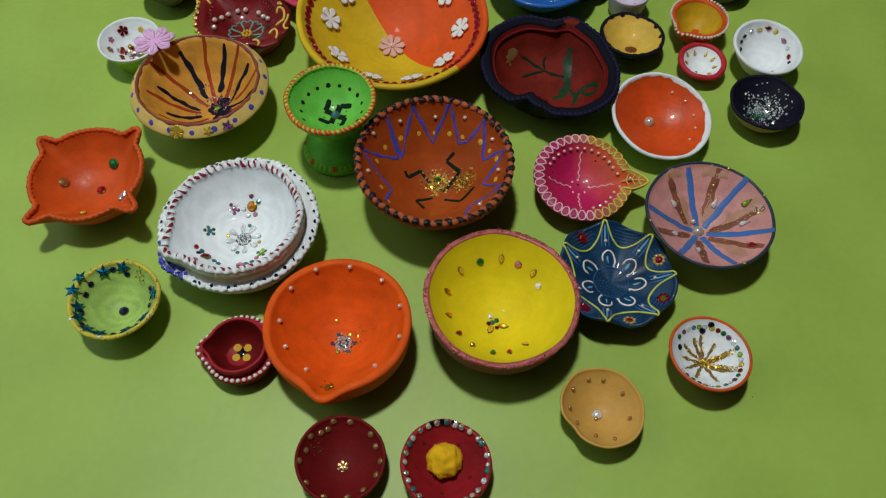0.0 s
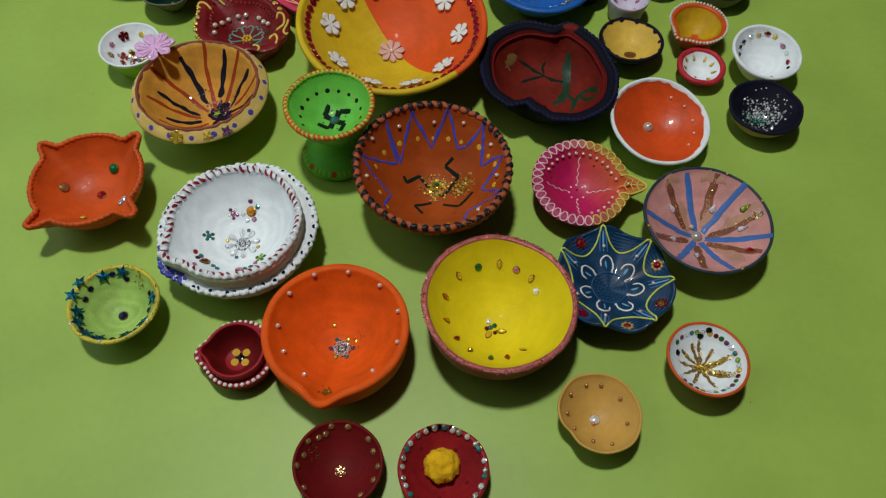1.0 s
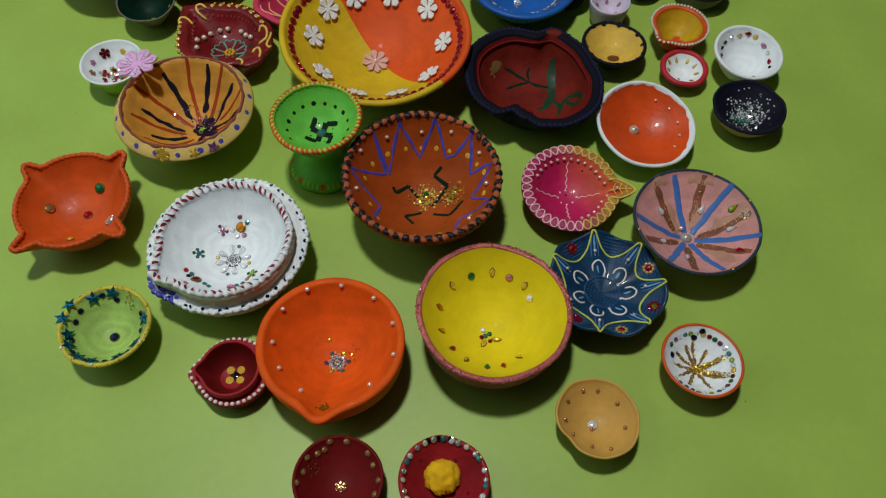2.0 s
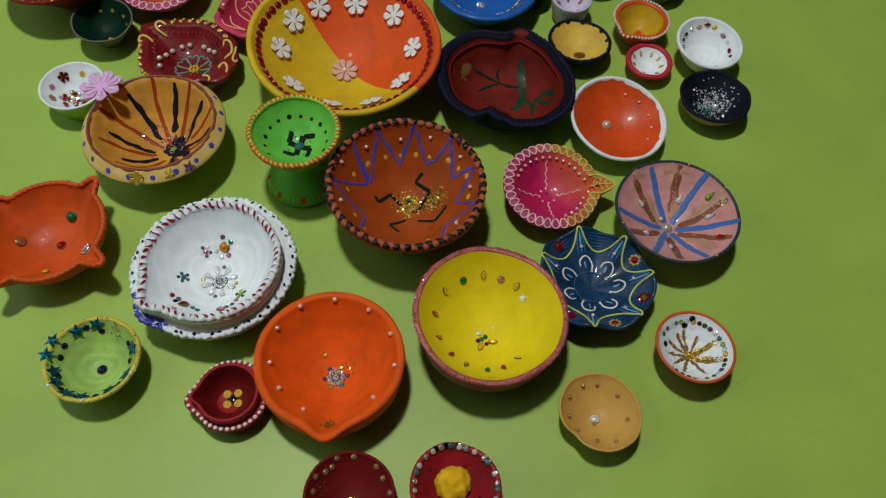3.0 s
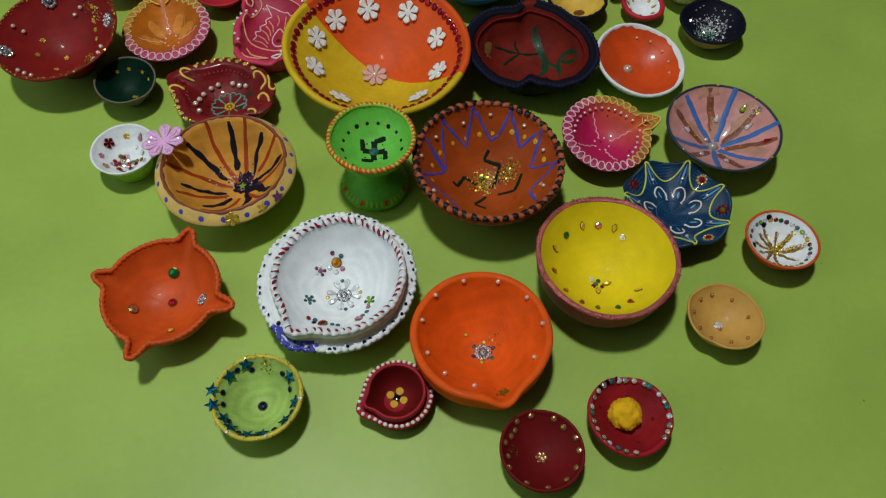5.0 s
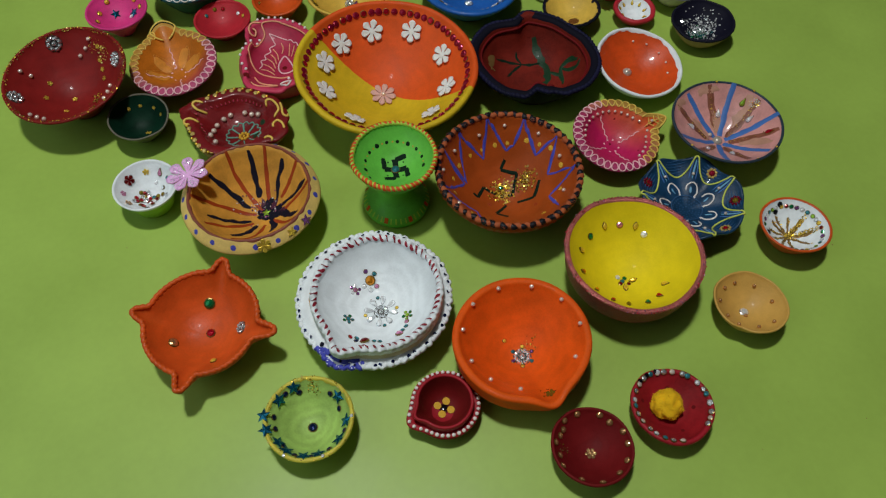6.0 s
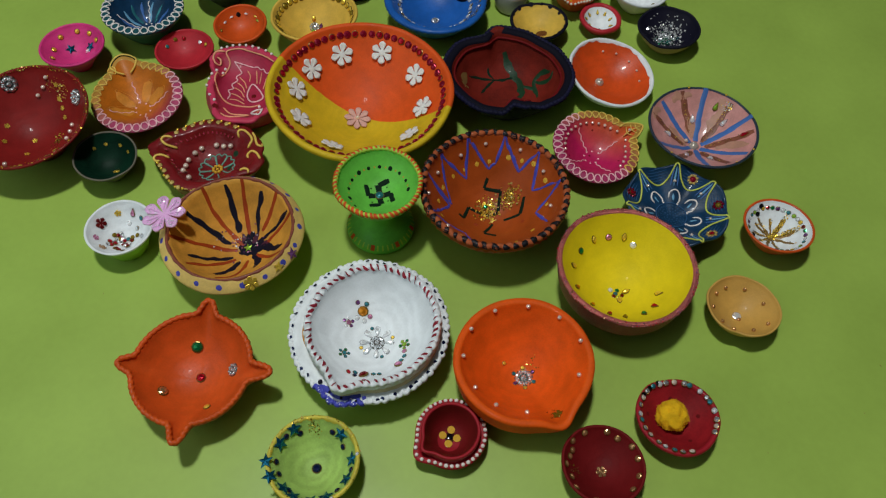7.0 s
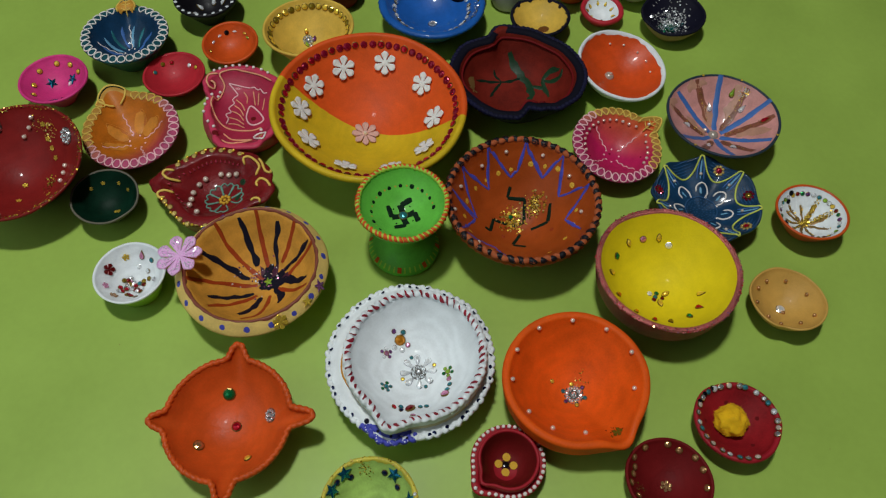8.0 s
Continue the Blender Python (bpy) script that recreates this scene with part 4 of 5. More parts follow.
def lilac_small():
    d = Dish("tiny pale lilac diya with pink leaf stones", 0.200, 0.594, 0.0205, 0.027, [LILAC, LILAC, LILAC], base=0.6, wall=0.002, floor=0.012, p=2.2, q=0.4, body_label="lilac bowl")
    for a, b in ((-0.25, -0.3), (0.35, -0.35), (0.0, 0.5), (0.55, 0.2), (-0.55, 0.2)):
        d.put("gem", "marquise", G_PINK, a, b, 0.005)


def dark_heart():
    outer = blend_table([(183, 0.03), (146, 0.09), (114, 0.06), (82, -0.07), (66, 0.08), (44, 0.02), (18, -0.02), (-8, 0.03), (-40, 0.07), (-64, 0.05), (-87, -0.02), (-104, -0.14), (-119, -0.23), (-134, -0.03), (-155, 0.02)])
    d = Dish("large heart-shaped diya, navy rim, dark red inside with painted green stem", 0.110, 0.480, 0.0604, 0.040, [NAVY, NAVY, BRICK_RED], base=0.45, wall=0.0095, floor=0.009, p=4.5, q=0.9,
             outline=outer, lipfrac=0.3, body_label="brick red inside, navy outside")
    d.rope("rim_rope", NAVY_ROPE, 0.0046, 0.0026, inward=0.12, lift=-0.001, twist=0.4, depth=0.4, label="navy notched rim")
    d.cord("inner_ridge", [(0.82 * d.m(t) * math.cos(t), 0.82 * d.m(t) * math.sin(t)) for t in np.linspace(0, math.tau, 60)[:-1]], 0.0013, MAROON_DARK, closed=True)
    d.stroke("green_stem", [(0.42, 0.62), (0.36, 0.46), (0.36, 0.28), (0.35, 0.05), (0.26, -0.1), (0.14, -0.22)], 0.0080, GREEN_LEAF, taper=0.5, rough=0.6)
    d.stroke("green_leaf", [(0.75, -0.20), (0.67, -0.06), (0.55, -0.06), (0.44, -0.22), (0.38, -0.40)], 0.0042, GREEN_LEAF, taper=0.6, rough=0.6)
    d.stroke("green_leaf", [(0.75, -0.24), (0.67, -0.28), (0.57, -0.18), (0.54, -0.08)], 0.0034, GREEN_LEAF, taper=0.6, rough=0.6)
    d.stroke("green_leaf", [(0.36, -0.02), (0.45, -0.2)], 0.004, GREEN_LEAF, taper=0.5)
    d.stroke("dark_branch", [(0.32, 0.22), (0.02, 0.36), (-0.18, 0.48), (-0.40, 0.54)], 0.0030, GREEN_BLACK, rough=0.8)
    d.stroke("dark_branch", [(0.02, 0.36), (-0.18, 0.30), (-0.36, 0.22)], 0.0028, GREEN_BLACK, taper=0.7, rough=0.8)
    d.stroke("dark_branch", [(0.02, 0.36), (0.0, 0.50), (0.04, 0.58)], 0.0028, GREEN_BLACK, taper=0.7, rough=0.8)
    d.stroke("ochre_flower", [(-0.60, 0.34), (-0.54, 0.48), (-0.42, 0.58)], 0.0045, GOLD_DUST, taper=0.6, rough=0.9)
    d.stroke("ochre_flower", [(-0.62, 0.44), (-0.52, 0.36)], 0.004, GOLD_DUST, taper=0.6, rough=0.9)
    d.stroke("red_tip", [(0.30, 0.68), (0.35, 0.82), (0.41, 0.97)], 0.012, BRICK_RED, taper=0.5, rough=0.5)


def loops(d, count, v0, v1, width, material, skip):
    """Squeezed loops round the wide lip, each its own raised line."""
    for i in range(count):
        deg = 360 * i / count
        if skip(deg):
            continue
        th = radians(deg)
        pts = []
        for k in range(10):
            u = math.tau * k / 10
            r = ((v0 + v1) / 2 + (v1 - v0) / 2 * math.cos(u)) * d.m(th)
            t = th + width * 0.40 * math.sin(u) * (1.1 + 0.25 * math.cos(u))
            pts.append((r * math.cos(t), r * math.sin(t)))
        d.cord("loop", pts, 0.00060, material(deg), closed=True, step=0.002)


def petal_diya(label, x, y, R, H, mats, leaf, loop_material, tilt, leaf_mat, line_mat, count=30, leaf_len=0.36, leaf_wide=0.17):
    """A diya with a looped lip and a pointed leaf at one side."""
    d = Dish(label, x, y, R, H, mats, base=0.4, wall=0.0085, floor=0.008, p=2.3, q=0.9, tilt=tilt, drop=0.0015, lipfrac=0.12, outline=bump_at(leaf, leaf_len, leaf_wide), body_label="painted bowl")
    gap = lambda g: abs((g - leaf + 180) % 360 - 180) < 17
    loops(d, count, 0.79, 0.985, math.tau / count * 0.98, loop_material, gap)
    c, s_ = math.cos(radians(leaf)), math.sin(radians(leaf))
    tip = 1 + leaf_len
    turn = lambda u, w: (u * c - w * s_, u * s_ + w * c)
    if leaf_wide > 0.2:
        edge = [turn(0.82, -0.06), turn(0.90, -0.24), turn(1.05, -0.29), turn(1.22, -0.2), turn(tip * 0.975, 0), turn(1.22, 0.2), turn(1.05, 0.29), turn(0.90, 0.24), turn(0.82, 0.06)]
        d.cord("leaf_outline", edge, 0.0010, leaf_mat)
        d.cord("dark_leaf_line", [(a * 0.965, b * 0.965) for a, b in edge[1:8]], 0.0006, GREEN_BLACK)
    else:
        d.cord("leaf_outline", [turn(0.8, -0.2), turn(1.02, -0.2), turn(tip * 0.985, 0), turn(1.02, 0.2), turn(0.8, 0.2)], 0.0009, leaf_mat)
    if leaf_wide < 0.2:
        d.cord("leaf_vein", [turn(0.8, 0), turn(tip * 0.95, 0)], 0.0006, leaf_mat)
    for u in (0.88, 1.0, 1.12) if leaf_wide < 0.2 else ():
        for w in (-1, 1):
            d.cord("leaf_vein", [turn(u, 0), turn(u + 0.06, w * 0.13)], 0.0005, leaf_mat)
    for k in range(4):
        t = radians(leaf + 90 * k)
        zig = [((0.18 + 0.07 * i) * math.cos(t) - 0.018 * (-1) ** i * math.sin(t), (0.18 + 0.07 * i) * math.sin(t) + 0.018 * (-1) ** i * math.cos(t)) for i in range(8)]
        d.cord("wavy_line", zig, 0.0005, line_mat)
    d.ring("liner_dot", "dot", line_mat, 8, 0.17, 0.0026)
    return d


def petal_diyas():
    inside = paint("magenta_to_orange_paint", "BC1E5A", rough=0.35, vary=0.2, coat=0.25, second=("DE6A2C", 0.8, 0.35, 0.018, 0.016))
    out = paint("magenta_to_gold_lip", "A42C5C", rough=0.4, vary=0.25, second=("B98C40", 1.0, 0.25, 0.012, 0.022))
    d = petal_diya("magenta and gold diya with looped lip and gold leaf tip", 0.131, 0.369, 0.0416, 0.029, [out, out, inside], -4,
                   lambda g: GOLD_LINE if g < 75 or g > 280 else PINK_LINE, (0, 6), GOLD_LINE, PINK_LINE, 34, 0.34)
    d.ring("pearl", "pearl", PEARL, 20, 0.72, 0.003, arc=(-75, 165), skip=lambda g: 345 < g < 356)
    d.put("dark_dot", "dot", MAROON_DARK, 0.0, 0.06, 0.003)
    for g in (55, 160, 230, 305):
        d.put("dark_dot", "dot", MAROON_DARK, 0.6 * math.cos(radians(g)), 0.6 * math.sin(radians(g)), 0.0026)

    inside2 = paint("orange_to_pink_paint", "A42E48", rough=0.35, vary=0.3, coat=0.25, second=("C4701C", -0.25, 1.0, -0.013, 0.010))
    out2 = paint("pink_to_ochre_lip", "B0466A", rough=0.4, vary=0.25, second=("C08E42", -0.2, 1.0, 0.006, 0.02))
    d = petal_diya("orange and pink diya with looped lip and round leaf", -0.208, 0.652, 0.0432, 0.030, [out2, out2, inside2], 84,
                   lambda g: GOLD_LINE if 20 < g < 170 else PINK_LINE, (2.1, 3.5), GOLD_LINE, PINK_LINE, 32, 0.36, 0.27)
    for g in (20, 120, 45, 170):
        d.put("dark_dot", "dot", MAROON_DARK, 0.55 * math.cos(radians(g)), 0.55 * math.sin(radians(g)), 0.0028)
    for g in (10, 45, 120, 165):
        t = radians(g)
        d.cord("petal_outline", [(r * math.cos(t + w), r * math.sin(t + w)) for r, w in ((0.18, -0.3), (0.42, -0.3), (0.66, 0.0), (0.42, 0.3), (0.18, 0.3))], 0.0003, PETAL_TINT)
        d.stroke("petal_shade", [(0.2 * math.cos(t), 0.2 * math.sin(t)), (0.4 * math.cos(t + 0.15), 0.4 * math.sin(t + 0.15)), (0.62 * math.cos(t), 0.62 * math.sin(t))], 0.009, PETAL_TINT, taper=0.8)
    d = petal_diya("dark teal diya with white looped lip and gold leaf", -0.160, 0.760, 0.0417, 0.036, [TEAL_DARK, TEAL_DARK, STAR_BLUE], 62,
                   lambda g: WHITE_LINE, (-2.1, -0.4), GOLD_LINE, WHITE_LINE, 30, 0.34)
    for g in (62, 62 + 14, 62 - 14):
        t = radians(g)
        d.stroke("ochre_leaf", [(0.88 * math.cos(t), 0.88 * math.sin(t)), (1.12 * math.cos(radians(62)), 1.12 * math.sin(radians(62)))], 0.008, OCHRE)
    for k in range(14):
        t = math.tau * k / 14
        d.stroke("petal_streak", [(0.2 * math.cos(t), 0.2 * math.sin(t)), (0.42 * math.cos(t + 0.12), 0.42 * math.sin(t + 0.12)), (0.62 * math.cos(t), 0.62 * math.sin(t))], 0.0028, (BLUE_STROKE, G_TEAL, SKY_STREAK)[k % 3], taper=0.85, rough=0.6)


def blue_star():
    d = Dish("deep blue scalloped diya with yellow star line and white arches", 0.148, 0.274, 0.0470, 0.028, [NAVY, STAR_BLUE, STAR_BLUE], base=0.5, wall=0.003, floor=0.008, p=1.7, q=0.6, tilt=(-2.1, -2.3),
             outline=lambda th: 0.03 * math.cos(7 * (th - 1.45)), rise=lambda th: 0.0028 * math.cos(7 * (th - 1.68)), body_label="deep blue bowl")
    tips = [96, 46, -2, -56, -107, 203, 151]
    star = []
    for i, g in enumerate(tips):
        nxt = tips[(i + 1) % 7]
        mid = g - ((g - nxt) % 360) / 2
        star += [(0.99 * math.cos(radians(g)), 0.99 * math.sin(radians(g))), (0.75 * math.cos(radians(g - 10)), 0.75 * math.sin(radians(g - 10))),
                 (0.66 * math.cos(radians(mid)), 0.66 * math.sin(radians(mid))), (0.75 * math.cos(radians(nxt + 10)), 0.75 * math.sin(radians(nxt + 10)))]
        lobe = G_ORANGE if i % 2 else G_RUBY
        a, b = 0.87 * math.cos(radians(mid)), 0.87 * math.sin(radians(mid))
        if i != 0:
            stud = d.put("flower_stud", "brooch", PALE_GOLD if i % 2 else lobe, a, b, 0.0098)
            d.put("gem", "round", (G_RED, G_RUBY, GOLD_DARK)[i % 3], a, b, 0.0046, up=0.0009, on=stud)
        for k in range(5):
            r = 0.74 + 0.05 * k
            half = radians(15 - 2.2 * abs(k - 2))
            d.cord("fine_line", [(r * math.cos(radians(mid) + half * u), r * math.sin(radians(mid) + half * u)) for u in (-1, 0, 1)], 0.00045, INDIGO_LINE, step=0.004)
        d.put("pearl", "pearl", PEARL, 0.70 * math.cos(radians(g)), 0.70 * math.sin(radians(g)), 0.003)
        for off, w in ((-5, 0.0011), (0, 0.0016), (5, 0.0011)):
            d.stroke("light_streak", [(r * math.cos(radians(g + off * s2)), r * math.sin(radians(g + off * s2))) for r, s2 in ((0.62, 1.2), (0.78, 0.9), (0.93, 0.4))], w, SKY_STREAK if off == 0 else BLUE_STROKE, taper=0.8)
        t, w = radians(g - 5), 0.28
        d.cord("white_arch", [(r * math.cos(t + w * u), r * math.sin(t + w * u)) for r, u in ((0.32, -0.9), (0.42, -1), (0.53, -0.5), (0.56, 0.1), (0.5, 0.75), (0.4, 0.9))], 0.00075, WHITE_LINE)
        d.stroke("light_dab", [(0.36 * math.cos(t), 0.36 * math.sin(t)), (0.48 * math.cos(t + 0.06), 0.48 * math.sin(t + 0.06))], 0.0018, SKY_STREAK, taper=0.8, rough=0.9)
        d.put("white_drop", "dot", WHITE_LINE, 0.33 * math.cos(t - w), 0.33 * math.sin(t - w), 0.0032)
    d.cord("yellow_star_line", star, 0.0008, YELLOW_LINE, closed=True)
    d.cord("disc_edge", [(0.3 * math.cos(t), 0.3 * math.sin(t)) for t in np.linspace(0, math.tau, 24)[:-1]], 0.0006, INDIGO_LINE, closed=True)
    for r in (0.07, 0.13, 0.19, 0.25):
        n = int(r * 110)
        d.ring("texture_dot", "dot", INDIGO_LINE, n, r, 0.0016)


def green_goblet():
    under = [(0.0, 0.0), (0.0275, 0.0), (0.0298, 0.0015), (0.0304, 0.004), (0.0298, 0.007), (0.0278, 0.0095), (0.0235, 0.0135), (0.0180, 0.019), (0.0148, 0.0245), (0.0142, 0.030), (0.0165, 0.036), (0.0215, 0.043), (0.0275, 0.050), (0.0328, 0.058), (0.0360, 0.0645)]
    d = Dish("bright green goblet-shaped diya on a foot with orange marks", -0.080, 0.411, 0.0371, 0.0675, [GREEN_BRIGHT, GREEN_BRIGHT, GREEN_BRIGHT], wall=0.0035, floor=0.045, p=2.2, tilt=(0, 0),
             under=under, lipfrac=0.5, rough=0.012, body_label="bright green goblet body")
    d.rope("rim_rope", ROPE_GREEN, 0.0040, 0.0023, inward=0.4, twist=0.6, depth=0.35, dash=("orange_mark", ORANGE_DEEP, 1, 0.34, -0.45 * math.pi, 0.72 * math.pi), label="yellow green ribbed rim")
    n = 12
    for i in range(n):
        t = radians(-30 + 240 * i / (n - 1))
        d.put("black_dot", "dot", GREEN_BLACK, 0.68 * math.cos(t), 0.68 * math.sin(t), 0.0046 if i % 3 else 0.006)
        d.put("orange_dot", "dot", OCHRE, 0.68 * math.cos(t + 0.17), 0.68 * math.sin(t + 0.17), 0.0024)
    for k in range(4):
        t = radians(62 + 90 * k)
        c, s_ = math.cos(t), math.sin(t)
        p = [(0.05 + u * c - w * s_, 0.06 + u * s_ + w * c) for u, w in ((0.06, 0), (0.26, 0.02), (0.31, -0.25))]
        d.stroke("dark_stroke", [p[0], p[1]], 0.0054, GREEN_BLACK, taper=0)
        d.stroke("dark_stroke", [p[1], p[2]], 0.0042, GREEN_BLACK, taper=0.3)
        d.put("dark_dot", "dot", GREEN_BLACK, 0.05 + 0.26 * math.cos(t + 0.8), 0.06 + 0.26 * math.sin(t + 0.8), 0.0022)
    d.put("teal_square", "round", G_TEAL, 0.05, 0.06, 0.007, label="teal square sequin")
    for i in range(40):
        g = math.tau * i / 40
        for z0, r0, z1, r1 in ((0.0072, 0.0298, 0.0112, 0.0264),):
            bm = bmesh.new()
            v = []
            for u in (0, 0.5, 1):
                for e in (-1, 1):
                    t = g + e * (0.022 if i % 5 else 0.06)
                    r, z = r0 + (r1 - r0) * u + 0.0005, z0 + (z1 - z0) * u + 0.0003
                    v.append(bm.verts.new((r * math.cos(t), r * math.sin(t), z)))
            for k in (0, 2):
                bm.faces.new((v[k], v[k + 1], v[k + 3], v[k + 2]))
            part("foot_mark", bm, ORANGE_DEEP if i % 5 == 0 else ROPE_GREEN, d.thing)


def four_spouts():
    tips = ((144, 0.21), (50, 0.22), (-38, 0.36), (-124, 0.31))
    def shape(th):
        total = 0.0
        for g, h in tips:
            e = ((th - radians(g) + math.pi) % math.tau - math.pi) / 0.12
            total += h * math.exp(-abs(e) ** 2.6)
        return total
    high = lambda th: sum(bump_at(g, 0.004, 0.14)(th) for g, h in tips)
    d = Dish("orange clay diya with four spouts and a beaded rim", -0.277, 0.357, 0.0464, 0.033, [ORANGE_DEEP, ORANGE_DEEP, ORANGE_DEEP], base=0.45, wall=0.0042, floor=0.007, p=2.6, q=0.55, tilt=(2, 0),
             outline=shape, rise=high, body_label="orange bowl with four spouts")
    d.rope("rim_rope", ORANGE_DEEP, 0.0047, 0.0024, inward=0.4, lift=0.0002, depth=0.42, label="notched clay cord")
    for a, b, k, m, z, lab in ((0.22, 0.52, "round", G_GREEN, 0.0082, "round green stone"), (0.55, -0.21, "brooch", BROOCH, 0.0098, "clear flower stone"), (-0.59, 0.08, "round", PEARL_BROWN, 0.0072, "bronze dome stone"),
                               (0.03, 0.04, "round", G_RED, 0.0066, "red stone"), (-0.09, -0.57, "round", GOLD, 0.005, "gold stone")):
        d.put("gem", k, m, a, b, z, label=lab)


def green_stars():
    d = Dish("small light green diya ringed with blue foil stars", -0.234, 0.246, 0.0338, 0.028, [RIM_LIME, RIM_LIME, GREEN_PALE], base=0.38, wall=0.003, floor=0.006, p=2.3, q=0.85, tilt=(-0.6, -2.5), body_label="light green inside, ochre yellow outside")
    d.stroke("yellow_rim_glaze", [(0.95 * math.cos(t), 0.95 * math.sin(t)) for t in np.linspace(0, math.tau, 40)[:-1]], 0.003, RIM_LIME, closed=True, taper=0, rough=0.8)
    d.glitter_line("rim_glitter", [(0.96 * math.cos(t), 0.96 * math.sin(t)) for t in np.linspace(0, math.tau, 60)], 0.003, 90, [GOLD, PALE_GOLD, GOLD_DARK], 0.0011, "gold glitter specks")
    for i, (a, b) in enumerate(((-0.03, 0.87), (-0.44, 0.74), (-0.85, 0.48), (-0.94, 0.15), (-0.82, -0.17), (-0.73, -0.45), (-0.45, -0.74), (-0.15, -0.84), (0.40, -0.74), (0.72, -0.42), (0.80, 0.21))):
        d.put("star", "star", STAR_FOIL, a, b, 0.0118, spin=i * 31, up=0.0012, flat=0.25)
    for a, b in ((-0.75, 0.19), (-0.68, 0.44), (0.05, 0.76), (-0.25, 0.81), (-0.73, -0.27), (-0.6, -0.6), (0.66, 0.39), (0.70, 0.0), (-0.3, -0.8), (0.12, -0.82), (0.58, -0.6)):
        d.put("gem", "round", G_NAVY, a, b, 0.0042)
    d.put("gem", "round", G_NAVY, 0.01, 0.01, 0.0066, label="navy blue stone")
    d.glitter("gold_glitter", 0.37, 0.69, 0.08, 60, [GOLD, GOLD_DARK])
    for a, b in ((-0.07, -0.95), (0.84, -0.42), (-0.80, -0.55)):
        d.put("gem", "round", CLEAR, a, b, 0.0024)


def red_heart_small():
    low = Dish("small crimson drop-shaped diya edged with cream beads", -0.137, 0.2120, 0.0272, 0.0175, [MAROON_DARK, CRIMSON, CRIMSON], base=0.7, wall=0.006, floor=0.008, p=3, q=0.4, lipfrac=0.15,
               outline=bump_at(182, 0.22, 0.3), body="lower_rim", body_label="dark crimson flange")
    # Inside is painted darker than the lip, for the shade of its deep wall.
    d = Dish("", -0.138, 0.2115, 0.0222, 0.0265, [CRIMSON, CRIMSON, MAROON_DARK], base=0.8, wall=0.0026, floor=0.008, p=4, q=0.35, thing=low.thing, outline=bump_at(182, 0.2, 0.22), body="bowl", body_label="crimson bowl")
    low.ring("bead", "pearl", WHITE_LINE, 38, 0.93, 0.0030)
    for k in range(4):
        t = radians(45 + 90 * k)
        d.put("ochre_dot", "dot", YELLOW_DOT, 0.02 + 0.25 * math.cos(t), 0.05 + 0.25 * math.sin(t), 0.0060, up=0.0009)
    d.put("black_dot", "dot", G_BLACK, 0.02, 0.05, 0.0046, up=0.0009)
    d.put("glazed_disc", "dot", GLAZE, 0.02, 0.05, 0.0215, up=-0.0008, label="raised glossy disc")


def maroon_small():
    d = Dish("small dark maroon diya with gold stones round the rim", -0.058, 0.129, 0.0312, 0.022, [MAROON_DARK, MAROON_DARK, MAROON_DARK], base=0.38, wall=0.0026, floor=0.005, p=2.1, q=0.9, tilt=(-3.4, -4.8), body_label="dark maroon bowl")
    for a, b in ((-0.22, 0.86), (0.16, 0.86), (0.64, 0.58), (0.76, 0.32), (0.88, -0.04), (0.80, -0.34), (0.54, -0.67), (-0.9, -0.07), (-0.78, 0.2), (-0.49, 0.62), (-0.71, 0.50), (-0.34, 0.71), (0.2, -0.83), (-0.3, -0.84), (-0.7, -0.55)):
        d.put("gem", "round", PEARL_BROWN, a, b, 0.0044)
    d.put("gem", "flower6", PEARL_BROWN, 0.04, -0.02, 0.0075, label="pale bronze flower stone")
    d.glitter("glitter", -0.6, 0.3, 0.09, 26, [PEARL_BROWN, GOLD_DARK])


def pompom_dish():
    d = Dish("small red diya with yellow pompom and ring of silver stones", 0.015, 0.126, 0.0317, 0.021, [CRIMSON, CRIMSON, CRIMSON_DEEP], base=0.38, wall=0.004, floor=0.007, p=2, q=0.95, tilt=(-0.7, -5), rough=0.02, body_label="crimson bowl")
    d.ring("gem", "round", [BROOCH, CLEAR, G_TEAL, BROOCH, PEARL], 28, 0.90, 0.0040, jitter=3, skip=lambda g: 255 < g < 285)
    for g in (78, 95, 110):
        d.put("gem", "round", G_BLACK, 0.93 * math.cos(radians(g)), 0.93 * math.sin(radians(g)), 0.0036)
    for a, b in ((0.54, -0.22), (-0.07, -0.57), (-0.47, 0.5), (0.3, 0.5)):
        d.put("dark_dot", "dot", MAROON_DARK, a, b, 0.0046)
    bm = bmesh.new()
    bmesh.ops.create_icosphere(bm, subdivisions=4, radius=0.0118)
    for v in bm.verts:
        n = v.co.normalized()
        v.co = n * (0.0118 + 0.0022 * noise.noise(n * 2.3) + 0.0009 * noise.noise(n * 17))
        v.co.z *= 0.85
    base = d.at(-0.02, 0.12) + Vector((0, 0, 0.0085))
    for i in range(1500):
        n = Vector([random.gauss(0, 1) for _ in range(3)]).normalized()
        o = n.orthogonal().normalized() * 0.0003
        r = 0.0116 + 0.0022 * noise.noise(n * 2.3)
        lean = Vector([random.gauss(0, 0.0004) for _ in range(3)])
        p, q = Vector((n.x * r, n.y * r, n.z * r * 0.85)), Vector((n.x * (r + 0.0006), n.y * (r + 0.0006), n.z * (r + 0.0006) * 0.85)) + lean
        bm.faces.new([bm.verts.new(p + o), bm.verts.new(p - o), bm.verts.new(q)])
    bmesh.ops.translate(bm, verts=bm.verts, vec=base)
    part("pompom", bm, WOOL, d.thing, "fluffy yellow wool pompom")


